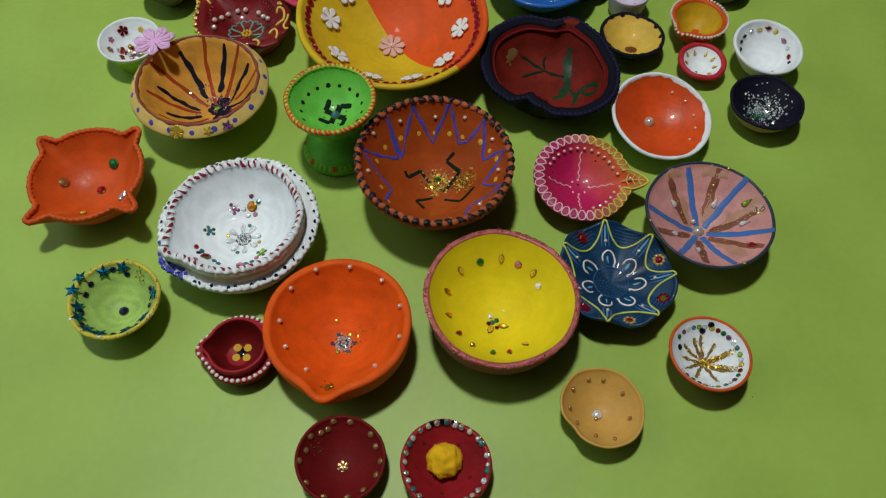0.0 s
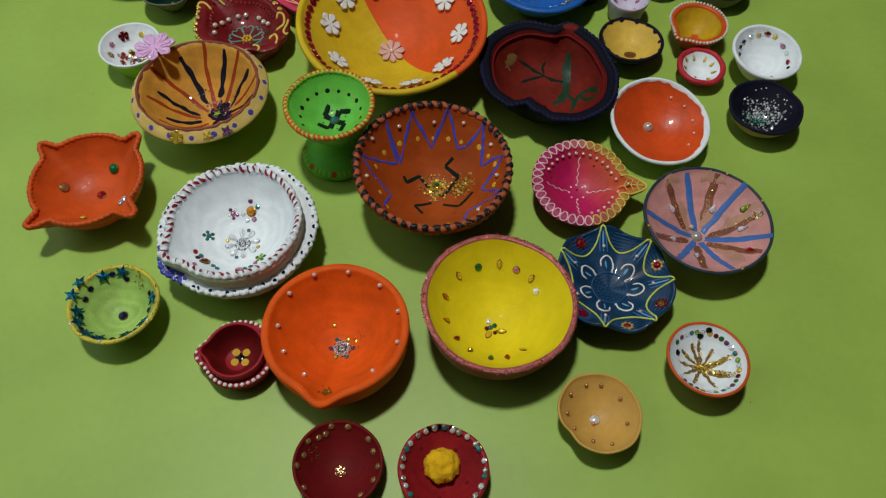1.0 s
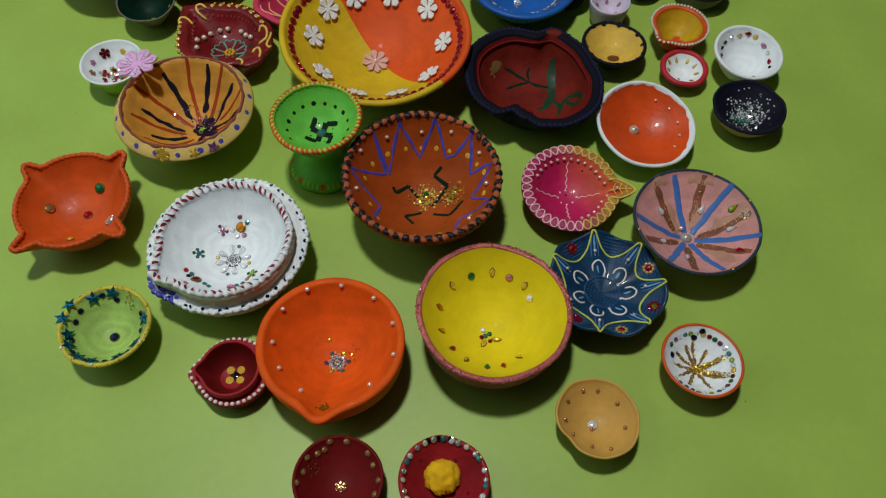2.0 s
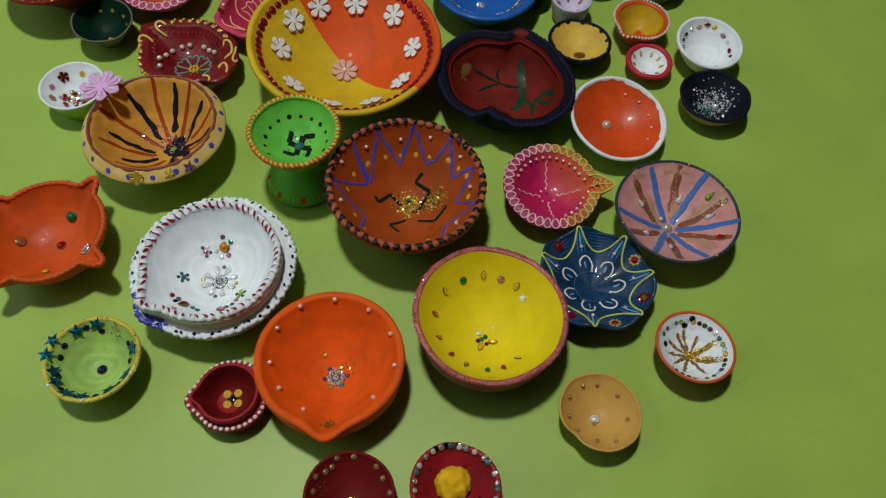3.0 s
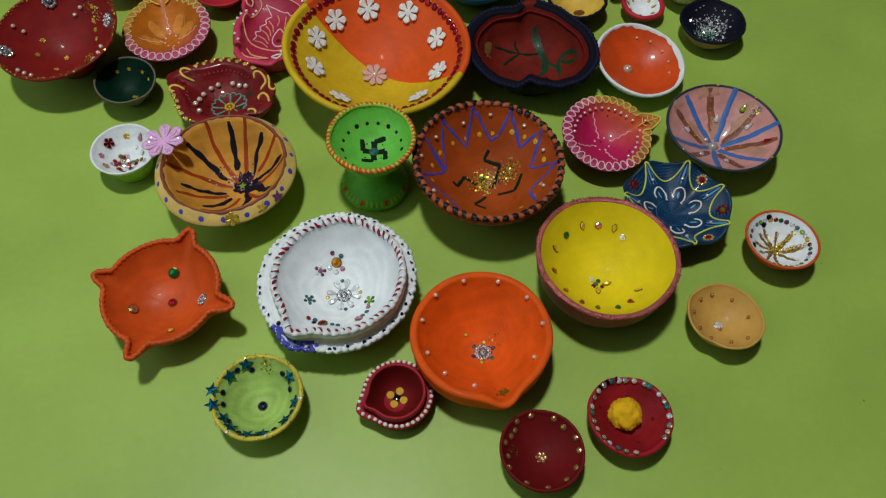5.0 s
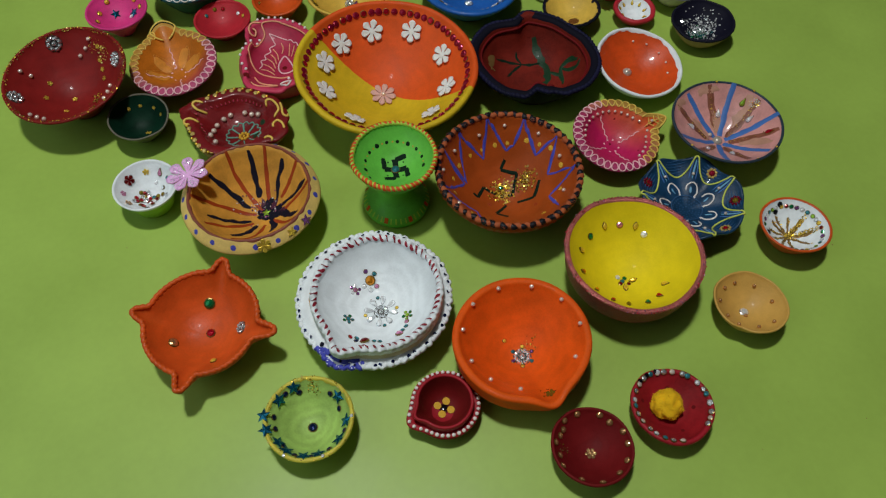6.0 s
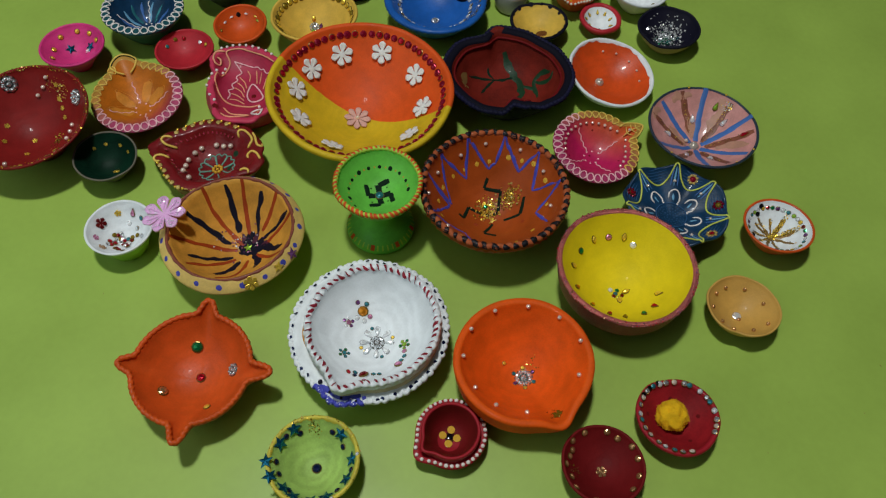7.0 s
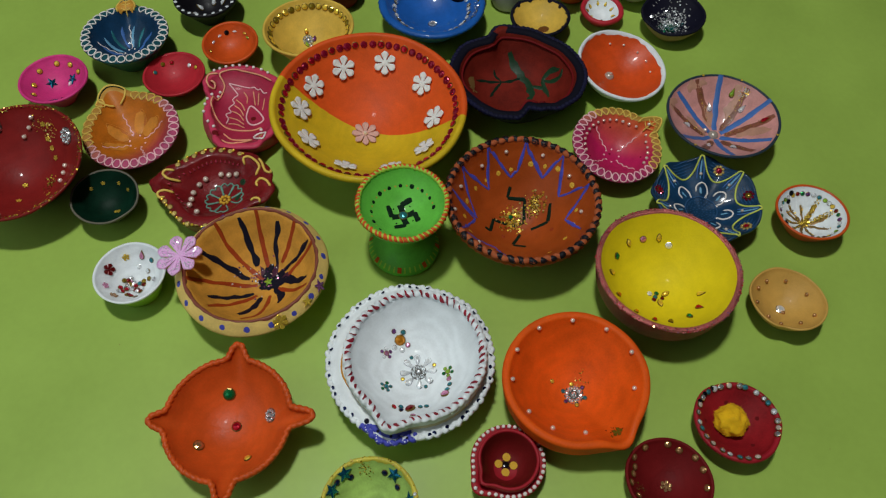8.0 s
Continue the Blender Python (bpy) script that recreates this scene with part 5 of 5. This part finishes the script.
def striped_ochre():
    d = Dish("large ochre diya with rust and black stripes and violet dots", -0.2000, 0.4505, 0.0600, 0.0475, [OCHRE_LIGHT, OCHRE_LIGHT, OCHRE], base=0.38, wall=0.0085, floor=0.006, p=2.1, q=0.9, tilt=(-0.1, -0.4),
             drop=0.0095, lipfrac=0.1, rough=0.01, body_label="ochre bowl with a wide sloping lip")
    c = (0.14, -0.01)
    for line in (((-0.06, 0.87), (-0.05, 0.59), (0.10, 0.07)), ((0.50, 0.70), (0.35, 0.42), (0.24, 0.12)), ((0.82, 0.23), (0.58, 0.11), (0.42, 0.07)), ((0.82, -0.21), (0.60, -0.18), (0.38, -0.15)),
                 ((-0.78, 0.34), (-0.41, 0.26), (-0.01, 0.05)), ((-0.75, -0.13), (-0.48, -0.10), (-0.10, -0.09)), ((-0.51, -0.52), (-0.28, -0.50), (0.04, -0.22)), ((0.42, -0.67), (0.28, -0.44), (0.18, -0.20))):
        d.stroke("rust_stripe", line, 0.0037, RUST, taper=0.3, rough=0.45)
    for line, w in ((((-0.40, 0.66), (-0.23, 0.46), (-0.05, 0.18)), 0.0048), (((0.26, 0.76), (0.21, 0.57), (0.14, 0.27)), 0.005), (((0.66, 0.42), (0.50, 0.28), (0.31, 0.06)), 0.0042), (((0.80, -0.13), (0.61, -0.09), (0.37, -0.05)), 0.0042),
                    (((-0.67, 0.07), (-0.41, 0.02), (-0.12, -0.04)), 0.0046), (((-0.49, -0.36), (-0.26, -0.27), (-0.06, -0.19)), 0.005), (((0.20, 0.03), (0.36, -0.22), (0.42, -0.42), (0.50, -0.52)), 0.0062), (((0.16, -0.15), (0.13, -0.38), (0.05, -0.48)), 0.0064)):
        d.stroke("black_stripe", line, w, NAVY_DARK, taper=0.5, rough=0.8)
    d.stroke("dark_rim_line", [(0.86 * math.cos(t), 0.86 * math.sin(t)) for t in np.linspace(0, math.tau, 48)[:-1]], 0.0027, BROWN, closed=True, taper=0, rough=0.6)
    for i in range(20):
        t = math.tau * i / 20
        d.put("dark_dab", "dot", NAVY_DARK, c[0] + 0.16 * math.cos(t) * random.uniform(0.1, 1.2), c[1] + 0.12 * math.sin(t) * random.uniform(0.1, 1.3), random.uniform(0.004, 0.009))
    for a, b, w in ((0.24, -0.06, 0.010), (0.17, 0.17, 0.008), (0.04, -0.19, 0.008), (-0.12, -0.03, 0.007), (0.2, -0.17, 0.008)):
        d.stroke("dark_splash", [c, (c[0] + a * 0.55, c[1] + b * 0.6), (c[0] + a, c[1] + b)], w, NAVY_DARK, taper=0.6, rough=1.0)
    for a, b in ((0.2, 0.08), (0.22, -0.14), (0.02, 0.2)):
        d.stroke("purple_smear", [(c[0] + a * 0.4, c[1] + b * 0.4), (c[0] + a * 1.2, c[1] + b * 1.2)], 0.006, PURPLE_SMEAR, taper=0.7, rough=1.0)
    d.put("green_star", "star", G_LIME, c[0], c[1], 0.0085, up=0.0012, label="small green sequin star")
    d.glitter("glitter", 0.1, 0.1, 0.16, 60, [G_PURPLE, CLEAR, G_PINK], 0.0014)
    for i in range(19):
        t = radians(360 * i / 19 + 8)
        d.put("violet_dot", "dot", VIOLET, 0.945 * math.cos(t), 0.945 * math.sin(t), random.uniform(0.0042, 0.006))
    d.put("gold_flower", "flower6", GOLD, -0.15, -0.93, 0.0105, label="gold flower sequin")
    d.put("gold_star", "star", GOLD, 0.27, -0.90, 0.0095, up=0.001, label="gold sequin star")
    d.put("lilac_star", "star", G_PURPLE, 0.52, -0.80, 0.011, up=0.001, label="lilac sequin star")
    ob = d.put("lilac_flower", "flower7", PETAL_LILAC, -0.68, 0.56, 0.037, spin=20, flat=0.8, label="lilac glitter foam flower")
    ob.location = (-0.0408, 0.0335, 0.051)
    bm = bmesh.new()
    for i in range(260):
        t, r = random.uniform(0, math.tau), 0.46 * math.sqrt(random.random())
        c3 = Vector((r * math.cos(t), r * math.sin(t), 0.118 + 0.2 * r * r))
        n = Vector((random.gauss(0, 0.3), random.gauss(0, 0.3), 1)).normalized()
        x = n.orthogonal().normalized()
        y = n.cross(x)
        if abs((t / math.tau * 7 + 0.5) % 1 - 0.5) * r < 0.1:
            bm.faces.new([bm.verts.new(c3 + (x * math.cos(u) + y * math.sin(u)) * 0.014) for u in (0, 1.26, 2.51, 3.77, 5.03)])
    tagged(part("petal_glitter", bm, [CLEAR, G_PINK], ob, smooth=False), kind="stuff")
    for i in range(7):
        t = math.tau * i / 7
        bm = bmesh.new()
        tube(bm, [Vector((u * math.cos(t), u * math.sin(t), 0.112 + 0.2 * u * u)) for u in (0.1, 0.2, 0.3, 0.4)], 0.016)
        part("petal_rib", bm, PETAL_LILAC, ob)


def white_flowers_small():
    under = [(0.0, 0.0), (0.0165, 0.0), (0.018, 0.002), (0.0195, 0.008), (0.0235, 0.017), (0.0275, 0.0255)]
    d = Dish("small white diya with sequin flowers inside, light green outside", -0.278, 0.514, 0.0289, 0.028, [GREEN_LIGHT, WHITE, WHITE], wall=0.0026, floor=0.007, p=2, under=under, body_label="white inside, light green outside")
    for a, b, k, m, z in ((-0.42, 0.62, "flower5", G_DARKRED, 0.0085), (0.15, 0.72, "flower5", GOLD, 0.005), (-0.72, 0.2, "flower5", G_PINK, 0.005), (-0.68, -0.2, "flower5", PEARL_BROWN, 0.006), (0.55, 0.5, "drop", G_PINK, 0.007), (0.68, 0.2, "round", G_TEAL, 0.004)):
        d.put("sequin", k, m, a, b, z)
    for i in range(36):
        a, b = random.gauss(-0.08, 0.26), random.gauss(-0.02, 0.2)
        d.put("gem", "round", random.choice([CLEAR, G_PINK, G_RED, G_TEAL, GOLD_DARK, G_DARKRED, BROOCH, SILVER]), a, b, 0.0036, up=random.uniform(0, 0.0012))


def ornate_red():
    out = blend_table([(139, 0.29), (130, 0.18), (120, 0.1), (107, -0.03), (91, -0.07), (65, -0.05), (42, -0.06), (28, -0.07), (7, 0.04), (-5, 0.05), (-15, 0.1), (-24, 0.13), (-32, 0.1), (-42, 0.18), (-55, 0.13), (-72, -0.08), (-110, -0.06), (-155, 0.0), (179, -0.02), (156, 0.08), (146, 0.21)])
    d = Dish("dark red ornate diya with gold scrolls, gold beads and pearls", -0.180, 0.551, 0.0450, 0.026, [ORNATE_RED, ORNATE_RED, ORNATE_RED], base=0.7, wall=0.0105, floor=0.006, p=2.4, q=0.35, outline=out, lipfrac=0.12, body_label="dark red shaped bowl")
    for a, b in ((0.77, 0.35), (0.65, 0.52), (0.52, 0.65), (0.37, 0.76), (0.21, 0.82), (0.03, 0.85), (-0.15, 0.86), (-0.33, 0.85), (-0.95, 0.21), (-0.93, 0.04), (-0.94, -0.14), (-0.92, -0.32), (-0.87, -0.50), (-0.77, -0.64), (-0.64, -0.76), (-0.48, -0.86)):
        d.put("gold_stone", "round", PALE_GOLD, a, b, 0.0043, up=-0.0003)
        d.put("gold_bead", "pearl", GOLD, a * 1.03 + b * 0.075, b * 1.03 - a * 0.075, 0.0026)
    for a, b in ((0.53, 0.15), (0.41, 0.26), (0.29, 0.38), (-0.02, 0.47), (-0.19, 0.43), (-0.39, 0.31), (-0.51, 0.16), (-0.62, -0.01), (-0.59, -0.26)):
        d.put("pearl", "pearl", PEARL, a, b, 0.0052)
    for i in range(7):
        t = radians(-40 + 45 * i)
        c, s_ = math.cos(t), math.sin(t)
        pts = [(0.05 + u * c - w * s_, -0.12 + u * s_ + w * c) for u, w in ((0.12, -0.04), (0.3, -0.13), (0.38, -0.06), (0.33, 0.0), (0.38, 0.06), (0.3, 0.13), (0.12, 0.04))]
        d.cord("petal_line", pts, 0.0007, TEAL_LINE)
    for i in range(9):
        t = math.tau * i / 8
        r = 0 if i == 8 else 0.09
        d.put("ochre_dot", "pearl", YELLOW_DOT, 0.05 + r * math.cos(t), -0.12 + r * math.sin(t), 0.0032)
    d.put("green_leaf", "dot", GREEN_LEAF, 0.52, -0.06, 0.009)
    d.stroke("green_leaf", [(0.2, -0.3), (0.36, -0.2)], 0.004, GREEN_LEAF)
    for line in (((-0.46, 0.58), (-0.62, 0.67), (-0.67, 0.81), (-0.58, 0.87), (-0.45, 0.77)), ((-0.71, 0.35), (-0.85, 0.46), (-0.96, 0.47), (-0.98, 0.36), (-0.90, 0.30)),
                 ((0.73, 0.12), (0.77, 0.21), (0.87, 0.17), (0.92, 0.0), (0.90, -0.17), (0.76, -0.25)), ((1.00, 0.02), (0.99, -0.12), (0.94, -0.33), (1.00, -0.42), (1.03, -0.36)),
                 ((0.65, -0.49), (0.68, -0.40), (0.77, -0.42), (0.83, -0.55), (0.82, -0.71)), ((0.34, -0.77), (0.43, -0.76), (0.49, -0.84), (0.46, -0.90))):
        d.cord("gold_scroll", line, 0.0012, GOLD_LINE)
    for i in range(22):
        t = radians(20 + 8 * i)
        d.put("pink_notch", "drop", PINK_HOT, 0.70 * math.cos(t) * d.m(t), 0.70 * math.sin(t) * d.m(t), 0.003)


def peacock_pink():
    out = blend_table([(115, 0.0), (106, 0.17), (96, 0.24), (84, 0.2), (64, 0.15), (20, 0.0), (-30, -0.02), (125, -0.2), (140, -0.2), (158, -0.17), (178, -0.16), (197, -0.06), (206, 0.1), (218, 0.19), (236, 0.17), (252, 0.21), (263, 0.08), (290, -0.05)])
    d = Dish("flat hot pink peacock-shaped diya with white liner work", -0.112, 0.617, 0.0455, 0.025, [PINK_HOT, PINK_HOT, PINK_DEEP], base=0.8, wall=0.007, floor=0.0115, p=4.5, q=0.3, outline=out, lipfrac=0.25, body_label="hot pink shallow bowl")
    for a, b in ((-0.16, 0.76), (-0.26, 0.68), (-0.39, 0.61), (-0.51, 0.56), (-0.62, 0.46), (-0.74, 0.30), (-0.80, 0.02), (-0.79, -0.17), (0.0, 1.18), (0.12, 1.15), (0.25, 1.12), (0.38, 1.06), (0.50, 0.98), (0.61, 0.87), (0.70, 0.75), (0.80, 0.60), (0.86, 0.44)):
        d.put("white_dot", "pearl", WHITE_LINE, a, b, 0.0031)
    d.cord("peach_line", [(0.82, 0.23), (0.67, 0.62), (0.37, 0.96), (0.06, 1.06), (0.01, 0.85), (-0.17, 0.70), (-0.47, 0.49), (-0.57, 0.21), (-0.51, -0.13), (-0.17, -0.45), (0.05, -0.53)], 0.00085, PEACH_LINE)
    d.cord("peach_line", [(-0.83, -0.53), (-0.71, -0.78), (-0.33, -0.88)], 0.0008, PEACH_LINE)
    d.cord("peach_line", [(-0.68, -0.28), (-0.61, -0.59), (-0.33, -0.82)], 0.0008, PEACH_LINE)
    for line in (((0.27, 0.54), (0.26, 0.40), (0.17, 0.26)), ((0.44, 0.43), (0.28, 0.11)), ((0.51, 0.32), (0.33, 0.08)), ((0.53, 0.13), (0.33, -0.10)), ((0.04, 0.48), (0.07, 0.3), (0.03, 0.11)),
                 ((-0.07, 0.37), (-0.03, 0.2), (-0.06, 0.01)), ((-0.19, 0.27), (-0.12, 0.1), (-0.13, -0.11)), ((-0.33, 0.15), (-0.23, 0.0), (-0.18, -0.20)), ((-0.44, 0.0), (-0.31, -0.1), (-0.22, -0.30))):
        d.cord("feather_line", line, 0.00065, PEACH_LINE)
    for line in (((0.64, 0.18), (0.58, 0.24), (0.58, 0.35), (0.53, 0.38), (0.50, 0.48), (0.43, 0.52)), ((0.43, 0.52), (0.27, 0.69), (0.11, 0.84)), ((0.11, 0.84), (0.13, 0.7), (0.14, 0.55)),
                 ((0.14, 0.55), (-0.02, 0.52), (-0.04, 0.42), (-0.20, 0.37), (-0.22, 0.25), (-0.34, 0.25), (-0.36, 0.12), (-0.47, 0.02))):
        d.cord("wavy_line", line, 0.0007, PINK_LINE)
    d.cord("drop_line", [(0.19, 0.15), (0.0, -0.01), (-0.08, -0.18), (-0.05, -0.33), (0.10, -0.38), (0.22, -0.32), (0.24, -0.06)], 0.00085, PINK_LINE, closed=True)
    d.put("dark_dot", "dot", MAROON_DARK, 0.06, -0.18, 0.0065)
    d.cord("drop_line", [(-0.07, -0.72), (-0.24, -0.74), (-0.20, -1.03), (-0.03, -0.91)], 0.0009, WHITE_LINE, closed=True)
    d.put("white_dot", "pearl", WHITE_LINE, 0.0, -0.62, 0.0032)
    d.put("peach_dot", "dot", OCHRE, -0.13, -0.83, 0.0055)
    d.cord("curl", [(0.03, 1.08), (-0.14, 1.15), (-0.26, 1.05), (-0.30, 0.92), (-0.22, 0.86), (-0.15, 0.95), (-0.19, 1.03)], 0.001, PEACH_LINE)
    # Dark dots stand for two holes; their depth is only colour.
    d.put("dark_hole", "dot", MAROON_DARK, -0.84, -0.32, 0.006)
    d.put("dark_hole", "dot", MAROON_DARK, -0.17, 0.98, 0.0045)


def maroon_big():
    d = Dish("large maroon diya with a gold edge, pearls and crystal brooches", -0.3015, 0.6610, 0.0585, 0.050, [MAROON, MAROON, MAROON], base=0.3, wall=0.003, floor=0.009, p=1.9, q=1.15, tilt=(5, 3), body_label="glossy maroon bowl")
    d.glitter_line("gold_edge", [(0.965 * math.cos(t), 0.965 * math.sin(t)) for t in np.linspace(0, math.tau, 80)], 0.003, 300, [GOLD, GOLD_DARK, PEARL_BROWN], 0.0013, "gold glitter edge")
    for a, b in ((0.0, 0.86), (0.80, 0.06), (-0.86, 0.05)):
        d.put("brooch", "brooch", BROOCH, a, b, 0.014, label="round crystal brooch")
    for a, b in ((0.55, 0.66), (0.43, 0.62), (0.29, 0.60), (-0.66, 0.55), (-0.56, 0.50), (-0.74, -0.45), (-0.66, -0.54), (-0.57, -0.62), (0.36, -0.38), (0.46, -0.30), (0.54, -0.22)):
        d.put("pearl", "pearl", PEARL, a, b, 0.0042)
    for a, b in ((-0.36, 0.40), (0.55, 0.35), (0.52, 0.22), (-0.5, 0.14), (-0.12, 0.07), (0.48, 0.08), (0.62, 0.5), (-0.3, -0.2), (0.1, -0.4)):
        d.put("gem", "flower5", GOLD, a, b, 0.0042)
    d.glitter("gold_glitter", 0.1, -0.7, 0.12, 70, [GOLD, GOLD_DARK], 0.0013)
    d.glitter("gold_glitter", 0.2, -0.2, 0.06, 40, [GOLD, GOLD_DARK], 0.0013)
    d.glitter("gold_glitter", 0.66, 0.36, 0.05, 40, [GOLD, PALE_GOLD], 0.0014)
    d.glitter("gold_glitter", 0.55, 0.55, 0.05, 30, [GOLD, PEARL_BROWN])


def plain_small_ones():
    d = Dish("small dark green glazed diya with gold stones", -0.261, 0.598, 0.0283, 0.028, [GREY_CLAY, GREY_CLAY, GREEN_DARK], base=0.36, wall=0.0018, floor=0.006, p=2.3, q=1, tilt=(-2, 3.7), rough=0.015, body_label="dark green inside, grey clay outside")
    for a, b in ((0.58, 0.45), (0.06, -0.15), (0.19, 0.72), (-0.20, 0.72), (0.7, 0.1), (0.14, -0.2)):
        d.put("gem", "flower5", GOLD, a, b, 0.003)
    d = Dish("small magenta diya with gold stones and blue foil stars", -0.238, 0.753, 0.0320, 0.028, [MAGENTA, MAGENTA, MAGENTA], base=0.34, wall=0.0028, floor=0.009, p=1.9, q=1.2, body_label="magenta bowl")
    for a, b in ((0.36, 0.70), (0.66, 0.42), (0.74, 0.05), (-0.18, 0.74), (-0.54, 0.4), (-0.7, 0.0)):
        d.put("gem", "round", GOLD, a, b, 0.0048)
    for a, b in ((-0.07, 0.40), (0.50, 0.10), (-0.3, -0.5)):
        d.put("star", "star", STAR_FOIL, a, b, 0.0112, up=0.0006)
    d.put("gem", "marquise", CLEAR, 0.38, 0.05, 0.006)
    d.put("gem", "marquise", G_NAVY, -0.1, -0.6, 0.006)
    d = Dish("small plain red diya with a few stones", -0.143, 0.697, 0.0298, 0.021, [RED, RED, RED], base=0.36, wall=0.0028, floor=0.007, p=2.1, q=1.1, body_label="red bowl")
    for a, b, m in ((-0.05, 0.76, GOLD_DARK), (0.23, 0.69, G_RED), (0.64, 0.26, CLEAR), (-0.42, 0.60, G_TEAL), (0.75, 0.0, GOLD)):
        d.put("gem", "round", m, a, b, 0.0038)
    d = Dish("small orange diya with a ring of stones", -0.078, 0.699, 0.0280, 0.025, [ORANGE_DEEP, ORANGE_DEEP, ORANGE_DEEP], base=0.4, wall=0.003, floor=0.009, p=2.4, q=1, tilt=(3.5, 3.1), body_label="orange bowl")
    for i, (a, b) in enumerate(((0.21, 0.69), (0.47, 0.55), (-0.07, 0.71), (0.70, 0.23), (0.69, 0.04), (-0.40, 0.59), (-0.71, 0.25))):
        d.put("gem", "round" if i == 0 else "marquise", (G_BLACK, CLEAR, CLEAR, GOLD, G_LIME, CLEAR, GOLD_DARK)[i], a, b, 0.0042, spin=math.degrees(math.atan2(b, a)) + 90)
    d = Dish("ochre yellow diya with ring of gold stones and butterfly brooch", -0.014, 0.651, 0.0452, 0.041, [YELLOW_OCHRE, YELLOW_OCHRE, YELLOW_OCHRE], base=0.36, wall=0.003, floor=0.007, p=2, q=1, tilt=(-0.9, -3.6), body_label="ochre yellow bowl")
    d.ring("gem", "round", [GOLD, GOLD, GOLD_DARK], 34, 0.86, 0.0056)
    d.put("brooch", "brooch", BROOCH, 0.10, 0.33, 0.0105, label="jewelled butterfly brooch")
    for a, b, k, m in ((0.24, 0.27, "marquise", G_PURPLE), (0.02, 0.27, "marquise", G_LIME), (0.08, 0.18, "round", PEARL), (0.16, 0.46, "round", G_ORANGE), (0.18, 0.5, "round", GOLD)):
        d.put("gem", k, m, a, b, 0.006 if k == "marquise" else 0.0036)
    d = Dish("blue diya with ring of silver stones and notched edge", 0.1125, 0.6155, 0.0555, 0.034, [BLUE, BLUE, BLUE], base=0.45, wall=0.0085, floor=0.008, p=2.3, q=0.9, lipfrac=0.25, outline=lambda th: 0.008 * math.cos(60 * th), body_label="glossy blue bowl")
    d.ring("gem", "round", [CLEAR, BROOCH], 36, 0.70, 0.0052, jitter=2)
    d.put("brooch", "brooch", BROOCH, -0.05, -0.08, 0.0085, label="small crystal brooch")
    for g in (-70, -60, -50, -38, -25, -10):
        d.glitter("silver_glitter", 0.86 * math.cos(radians(g)), 0.86 * math.sin(radians(g)), 0.03, 26, [SILVER, GOLD_DARK], 0.0012)
    d = Dish("black diya with pink roses and a white dotted rim", -0.066, 0.768, 0.0335, 0.030, [BLACK, BLACK, BLACK], base=0.36, wall=0.004, floor=0.007, p=2, q=1, body_label="black bowl")
    d.ring("white_dot", "dot", WHITE, 24, 0.93, 0.0036)
    for a, b in ((-0.25, -0.2), (0.15, -0.3), (-0.1, -0.45), (0.12, -0.62)):
        d.put("rose", "flower6", PINK_HOT, a, b, 0.0075)
    for a, b in ((-0.2, 0.3), (0.3, 0.25), (0.5, -0.05), (-0.55, -0.1)):
        d.put("white_drop", "drop", WHITE, a, b, 0.008)
    # Green bowl stands in for a shadow; maroon for shadow plus a brownish thing.
    for x, y, R, mats, lab in ((0.163, 0.622, 0.022, [NAVY, NAVY, NAVY], "small dark navy diya with silver stones beside a blue bowl"), (0.303, 0.626, 0.029, [GREY_CLAY, BLACK, BLACK], "small black diya with grey clay outside and silver stones"),
                               (0.240, 0.638, 0.023, [GREEN_DARK, GREEN_DARK, GREEN_DARK], "small dark green diya with silver stones, standing in for a shadow"), (0.060, 0.705, 0.022, [MAROON_DARK, MAROON_DARK, MAROON_DARK], "small dark maroon diya with silver stones, for shadow and brownish thing")):
        d = Dish(lab, x, y, R, 0.022, mats, base=0.5, wall=0.0025, floor=0.006, body_label="dark bowl")
        d.ring("gem", "round", SILVER, 12, 0.8, 0.003)


for build in (plain_orange, yellow_pink_rim, white_double, burnt_orange_zigzag, flower_bowl, white_rim_orange, pink_striped, dark_heart, striped_ochre, four_spouts,
              green_goblet, blue_star, petal_diyas, maroon_big, ornate_red, peacock_pink, green_stars, red_heart_small, maroon_small, pompom_dish, tan_notched, white_bee,
              navy_glitter, white_plain, orange_pearl_edge, red_white_small, dark_edge_yellow, lilac_small, white_flowers_small, plain_small_ones):
    build()

# ---- specks of dust and crumbs on the tabletop ----
bm = bmesh.new()
for i in range(9):
    c = Vector((random.uniform(-0.35, 0.4), random.uniform(0.03, 0.5), 0.0002))
    if i < 6:
        c = Vector((0.02 + 0.045 * i, 0.05 + 0.02 * (i % 3), 0.0002))
    r = random.uniform(0.0002, 0.0005)
    bmesh.ops.create_icosphere(bm, subdivisions=1, radius=r, matrix=Matrix.Translation(c) @ Matrix.Diagonal((1, random.uniform(0.5, 2), 0.5, 1)))
tagged(part("crumbs", bm, BROWN, None), "tiny dark crumbs and dust specks on the green table", "crumbs", kind="stuff")
